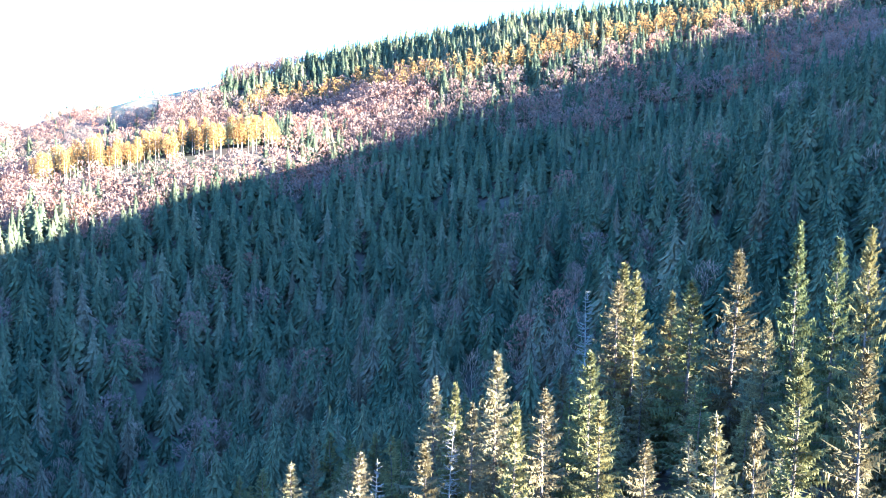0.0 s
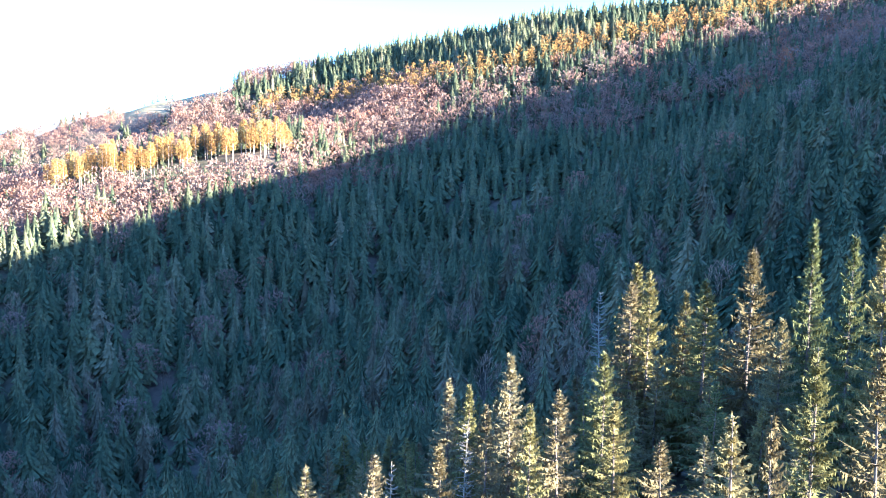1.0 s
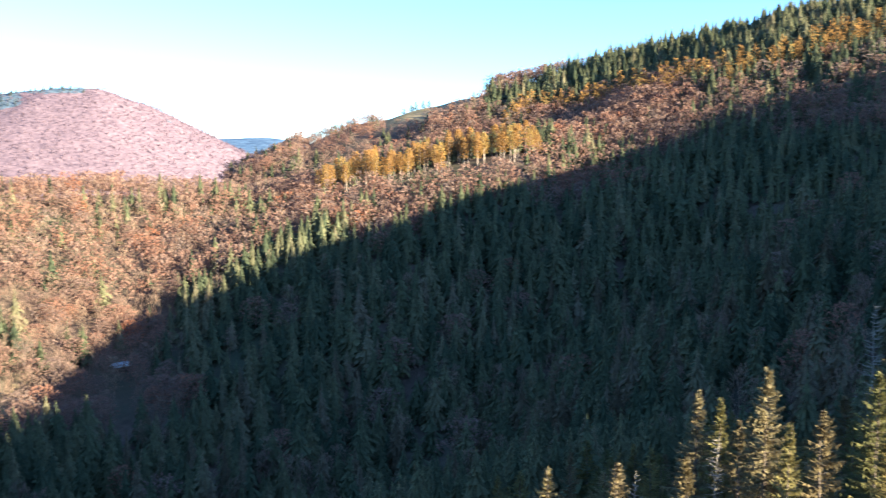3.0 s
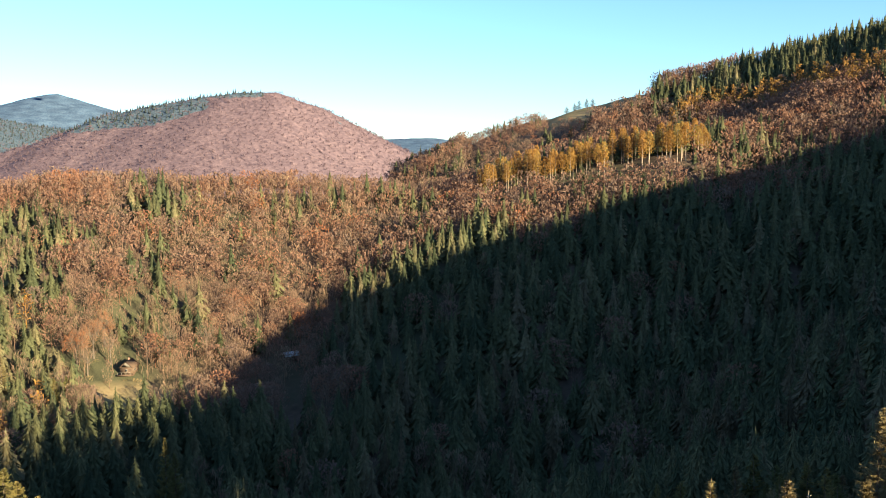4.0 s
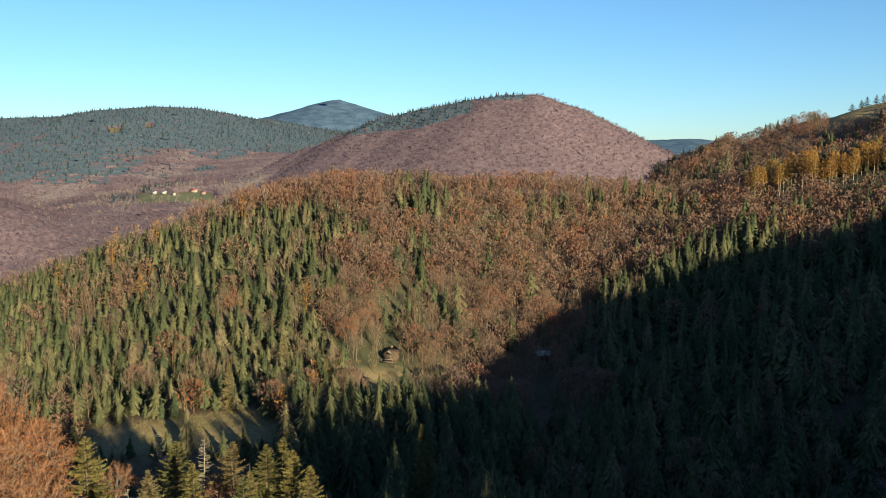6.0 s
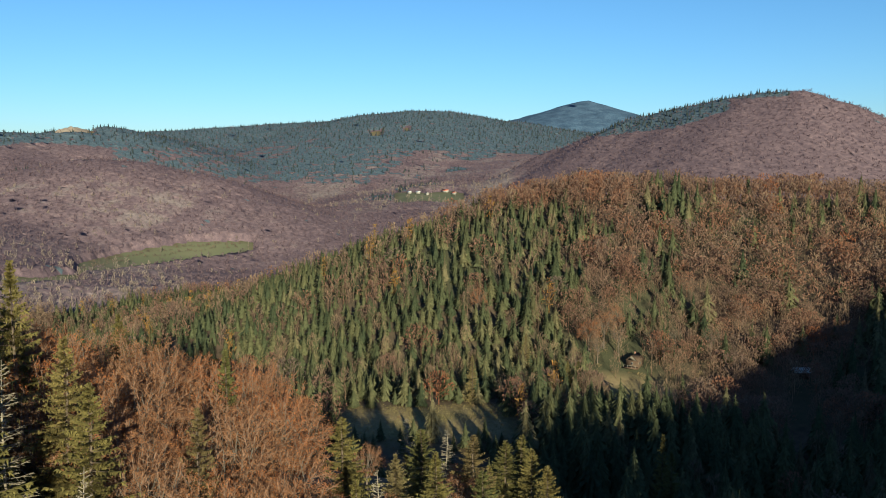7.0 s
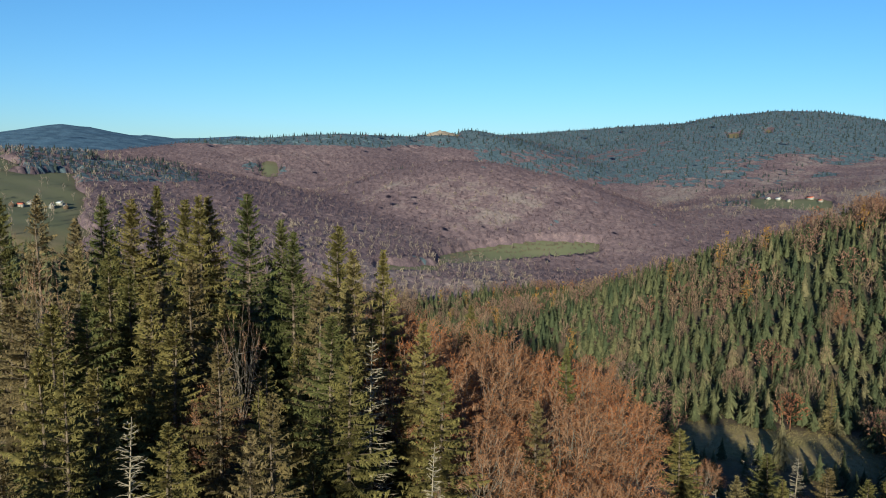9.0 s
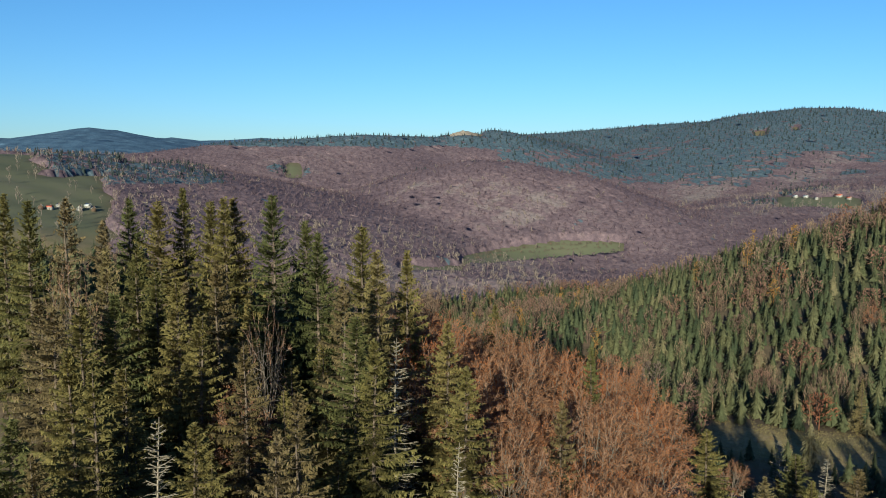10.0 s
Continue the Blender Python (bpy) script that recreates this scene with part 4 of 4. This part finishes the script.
# ---- huts and houses ----
def on_ground(az, up, start=150.0):
    """The place at which a line of sight meets the ground."""
    d = np.arange(start, 4600, 1.5)
    x, y = -np.sin(radians(az)) * d, np.cos(radians(az)) * d
    hit = np.where(land(x, y) >= d * math.tan(radians(up)))[0]
    k = hit[0] if len(hit) else 0
    return float(x[k]), float(y[k])


def box(x0, x1, y0, y1, z0, z1):
    v = [(x, y, z) for x in (x0, x1) for y in (y0, y1) for z in (z0, z1)]
    return v, [(0, 1, 3), (0, 3, 2), (4, 6, 7), (4, 7, 5), (0, 4, 5), (0, 5, 1), (2, 3, 7), (2, 7, 6), (0, 2, 6), (0, 6, 4), (1, 5, 7), (1, 7, 3)]


def slab(a, b, c, d, thick):
    """A slab on four corners, thickened upwards."""
    up = [(p[0], p[1], p[2] + thick) for p in (a, b, c, d)]
    return [a, b, c, d] + up, [(0, 2, 1), (0, 3, 2), (4, 5, 6), (4, 6, 7), (0, 1, 5), (0, 5, 4), (1, 2, 6), (1, 6, 5), (2, 3, 7), (2, 7, 6), (3, 0, 4), (3, 4, 7)]


def house(az, up, turn, long, wide, tall, wall_mat, roof_mat, label, category="house", porch=False, start=150.0):
    x, y = on_ground(az, up, start)
    ob = tagged(new("hut" if porch else "house"), label, category, "" if porch else "houses across the valley")
    w, l, r = wide / 2, long / 2, tall + wide * 0.42
    part("wall", join([box(-l, l, -w, w, -1.2, tall), ([(-l, -w, tall), (-l, w, tall), (-l, 0, r), (l, -w, tall), (l, w, tall), (l, 0, r)], [(0, 2, 1), (3, 4, 5)])]), wall_mat, ob)
    o = 0.5
    for sg in (-1, 1):
        part("roof", slab((-l - o, sg * (w + o), tall - 0.42 * o), (l + o, sg * (w + o), tall - 0.42 * o), (l + o, 0, r), (-l - o, 0, r), 0.18), roof_mat, ob)
    part("chimney", box(l * 0.3, l * 0.3 + 0.6, 0.3, 0.9, r - 1.2, r + 0.9), M_CHIMNEY, ob)
    part("door", box(-0.5 + l * 0.3, 0.5 + l * 0.3, -w - 0.06, -w + 0.02, -0.1, 2.0), M_TIMBER, ob)
    for k in range(2):
        win = part("window", box(-l * 0.7 + k * 1.8, -l * 0.7 + k * 1.8 + 0.9, -w - 0.05, -w + 0.02, 0.9, 2.0), M_FRAME, ob)
        part("pane", box(-l * 0.7 + k * 1.8 + 0.1, -l * 0.7 + k * 1.8 + 0.8, -w - 0.07, -w - 0.045, 1.0, 1.9), M_PANE, win)
    win = part("window", box(-l - 0.05, -l + 0.02, -0.5, 0.5, 0.9, 2.0), M_FRAME, ob)
    part("pane", box(-l - 0.07, -l - 0.045, -0.4, 0.4, 1.0, 1.9), M_PANE, win)
    if porch:
        part("gable_board", slab((-l - 0.04, -w * 0.8, tall + 0.1), (-l - 0.04, w * 0.8, tall + 0.1), (-l - 0.1, 0.2, r - 0.3), (-l - 0.1, -0.2, r - 0.3), 0.05), M_FRAME, ob, "pale boarded gable")
        part("deck", box(-l - 3.2, -l, -w, w, -0.5, 0.05), M_TIMBER, ob)
        for k in range(4):
            yy = -w + (2 * w - 0.12) * k / 3
            part("post", box(-l - 3.15, -l - 3.03, yy, yy + 0.12, 0.05, 1.1), M_FRAME, ob)
        part("rail", box(-l - 3.2, -l - 3.0, -w, w, 1.1, 1.2), M_FRAME, ob)
    ob.matrix_basis = pose(x, y, ground_at(x, y), 0, 0, turn)
    return ob


M_TUFT = foliage("tufts", [(0.0, (0.169, 0.150, 0.065)), (0.7, (0.260, 0.208, 0.111)), (1.0, (0.260, 0.143, 0.078))])
M_TIMBER = bark("dark_timber", (0.05, 0.035, 0.025), (0.12, 0.08, 0.055), 6)
M_FRAME = bark("pale_boards", (0.174, 0.155, 0.130), (0.248, 0.223, 0.192), 6)
M_CHIMNEY = bark("chimney_brick", (0.25, 0.12, 0.09), (0.35, 0.2, 0.15), 5)
M_PLASTER = bark("pale_plaster", (0.196, 0.182, 0.161), (0.280, 0.259, 0.238), 1)
M_ROOF_GREY = bark("grey_roof", (0.16, 0.15, 0.15), (0.28, 0.27, 0.26), 1)
M_ROOF_RED = bark("red_roof", (0.33, 0.09, 0.06), (0.45, 0.15, 0.1), 1)
M_ROOF_PALE = bark("pale_tin_roof", (0.36, 0.36, 0.36), (0.5, 0.5, 0.49), 1)
M_PANE, nodes, links, bsdf = material("window_pane", 0.08)
bsdf.inputs["Base Color"].default_value = (0.03, 0.035, 0.04, 1)
bsdf.inputs["Specular IOR Level"].default_value = 0.6
house(49.5, -13.6, 118, 7.5, 6.0, 2.8, M_TIMBER, M_TIMBER, "dark wooden hut with a pale gable and deck in a clearing", "hut", True)
house(39.05, -13.5, 60, 7.0, 4.0, 2.3, M_TIMBER, M_ROOF_PALE, "low shed with a pale tin roof among the trees", "shed", False)
for az, up, turn, long, wide, wm, rm, lab in (
        (64.95, -2.2, 20, 13, 8, M_PLASTER, M_ROOF_PALE, "white house with a pale roof in the village"),
        (64.35, -2.2, 35, 12, 8, M_PLASTER, M_ROOF_PALE, "white house with a pale roof in the village"),
        (63.75, -2.3, 5, 11, 7, M_PLASTER, M_ROOF_GREY, "white house with a grey roof in the village"),
        (63.4, -2.05, 50, 13, 8, M_PLASTER, M_ROOF_PALE, "white house with a pale roof in the village"),
        (62.5, -2.1, 25, 20, 9, M_PLASTER, M_ROOF_RED, "long house with a red roof in the village"),
        (61.9, -2.25, 25, 12, 8, M_PLASTER, M_ROOF_RED, "small house with a red roof in the village"),
        (113.4, -2.95, 20, 11, 8, M_TIMBER, M_ROOF_GREY, "dark house with a grey roof in the hamlet"),
        (112.9, -3.0, 80, 10, 7, M_PLASTER, M_ROOF_RED, "house with a reddish roof in the hamlet"),
        (112.4, -2.9, 40, 9, 7, M_PLASTER, M_ROOF_GREY, "pale house with a grey roof in the hamlet"),
        (111.2, -3.1, 10, 12, 8, M_PLASTER, M_ROOF_GREY, "pale house with a grey roof in the hamlet"),
        (110.7, -2.95, 60, 10, 8, M_PLASTER, M_ROOF_PALE, "pale house with a tin roof in the hamlet"),
        (110.4, -3.15, 30, 10, 7, M_TIMBER, M_ROOF_GREY, "dark barn with a grey roof in the hamlet"),
        (97.6, -2.3, 30, 12, 8, M_PLASTER, M_ROOF_GREY, "lone pale house in a forest clearing")):
    house(az, up, turn, long * 0.8, wide * 0.8, 3.4, wm, rm, lab, start=900.0)

# hedges along the long meadow
hx, hy = [], []
for row in (0.25, 0.62):
    for b in np.arange(76.3, 85.6, 0.11):
        if rng.uniform() < 0.7:
            lo, hi = float(np.interp(b, (75, 79.3, 84.7, 86.5), (-5.7, -6.15, -6.75, -6.75))), float(np.interp(b, (75, 79.4, 82.4, 86.5), (-5.4, -5.3, -5.7, -6.45)))
            x, y = on_ground(float(b), lo + row * (hi - lo) + 0.06 * math.sin(b * 3 + row), 1150.0)
            hx.append(x)
            hy.append(y)
n = len(hx)
wood("hedge_bushes", M_PURPLE, BARE_B, np.array(hx), np.array(hy), rng.uniform(3.0, 7.0, n), rng.uniform(0, 1, n), "brown hedges and bushes along the far meadow", "bushes", 1.4)

# bald stony knob on the far crest
M_STONE = bark("pale_stone", (0.173, 0.137, 0.108), (0.288, 0.238, 0.194), 0.05)
kx, ky, kz = pol(86.4, 2640, 0)
ga, gr = np.meshgrid(np.linspace(0, 6.283, 28, endpoint=False), np.linspace(0, 1, 9))
rx = 52 * gr * (1 + 0.16 * np.sin(3 * ga + 1) + 0.1 * np.sin(7 * ga))
px, py = kx + rx * np.cos(ga) * 0.8, ky + rx * np.sin(ga)
pz = land(px, py) + 2 + 11 * np.cos(gr * 1.7) + 4 * np.sin(px / 6) * np.sin(py / 5) * (1 - gr)
cells = [(r * 28 + c, r * 28 + (c + 1) % 28, (r + 1) * 28 + (c + 1) % 28, (r + 1) * 28 + c) for r in range(8) for c in range(28)]
knob = new("rock_outcrop", mesh_from("rock_outcrop", np.stack([px, py, pz], -1).reshape(-1, 3), np.array([t for a, b, c, d in cells for t in ((a, b, c), (a, c, d))]), M_STONE))
tagged(knob, "pale bald stony knob on the wooded crest", "rock")

# ---- bare trees by the hut and the meadow ----
BARE = [beech_tree(18, 6.0, 700, 0, M_BEECH1, "leafless grey tree with wide spread limbs by the meadow", "bare trees by the meadow") for k in range(2)]
for az, up, h in ((57.0, -17.0, 17), (58.3, -16.8, 15), (50.6, -13.0, 17), (48.4, -13.2, 18), (46.9, -12.9, 16), (47.6, -13.4, 15), (52.0, -13.6, 14), (44.6, -12.8, 16), (53.6, -14.6, 13), (55.2, -15.6, 12)):
    x, y = on_ground(az, up, 260.0)
    set_tree(BARE, 18.0, x, y, h)
for b, d, top, h in ((112.0, 92, -9.2, 16), (99.8, 88, -15.0, 13)):
    x, y, z = pol(b, d, 0)
    set_tree(BARE, 18.0, x, y, max(h, top - ground_at(x, y)), 0.45)
for az, up, h in ((60.6, -16.4, 21), (53.3, -15.4, 14), (54.0, -15.6, 15), (55.0, -16.0, 13), (56.9, -14.5, 20)):
    x, y = on_ground(az, up, 260.0)
    set_tree(GREEN, 25.0, x, y, h, 0.9)
for az, up, h in ((51.6, -12.6, 19), (52.6, -12.9, 17), (50.9, -11.9, 18), (60.2, -10.6, 16), (36.9, -11.9, 17)):
    x, y = on_ground(az, up, 260.0)
    set_tree(BEECHES, 17.0, x, y, h)

# grass, tufts and low bushes on the meadow
M_GRASS = foliage("dry_grass", [(0.0, (0.20, 0.165, 0.065)), (0.6, (0.28, 0.23, 0.10)), (1.0, (0.36, 0.29, 0.15))], 0.25, through_part=0.3)
x, y = scatter(290, 352, 1.3, 55, 73)
m = open_land(x, y) > 0.3
n = int(m.sum())
wood("meadow_grass", M_GRASS, [leafy(14, 0.7, 1.1, 0.0, 1.3, False, 0.08) for k in range(4)], x[m], y[m], rng.uniform(0.35, 0.7, n),
     np.clip(0.5 + 0.4 * lumps(x[m], y[m], 9, 3.0) + rng.normal(0, 0.2, n), 0, 1), "long olive and straw coloured grass on the meadow", "grass")
x, y = scatter(282, 372, 3.4, 54, 74)
x2, y2 = scatter(372, 418, 3.4, 43, 52)
x, y = np.concatenate([x, x2]), np.concatenate([y, y2])
m = rng.uniform(0, 1, len(x)) < 0.45
n = int(m.sum())
wood("meadow_bushes", M_TUFT, [leafy(40, 0.22, 0.6, 0.0, 1.0, False, 0.10) for k in range(4)], x[m], y[m], rng.uniform(0.6, 1.8, n) * np.where(rng.uniform(0, 1, n) < 0.12, 2.4, 1), rng.uniform(0, 1, n),
     "low straw coloured tufts and bushes on the meadow", "bushes")
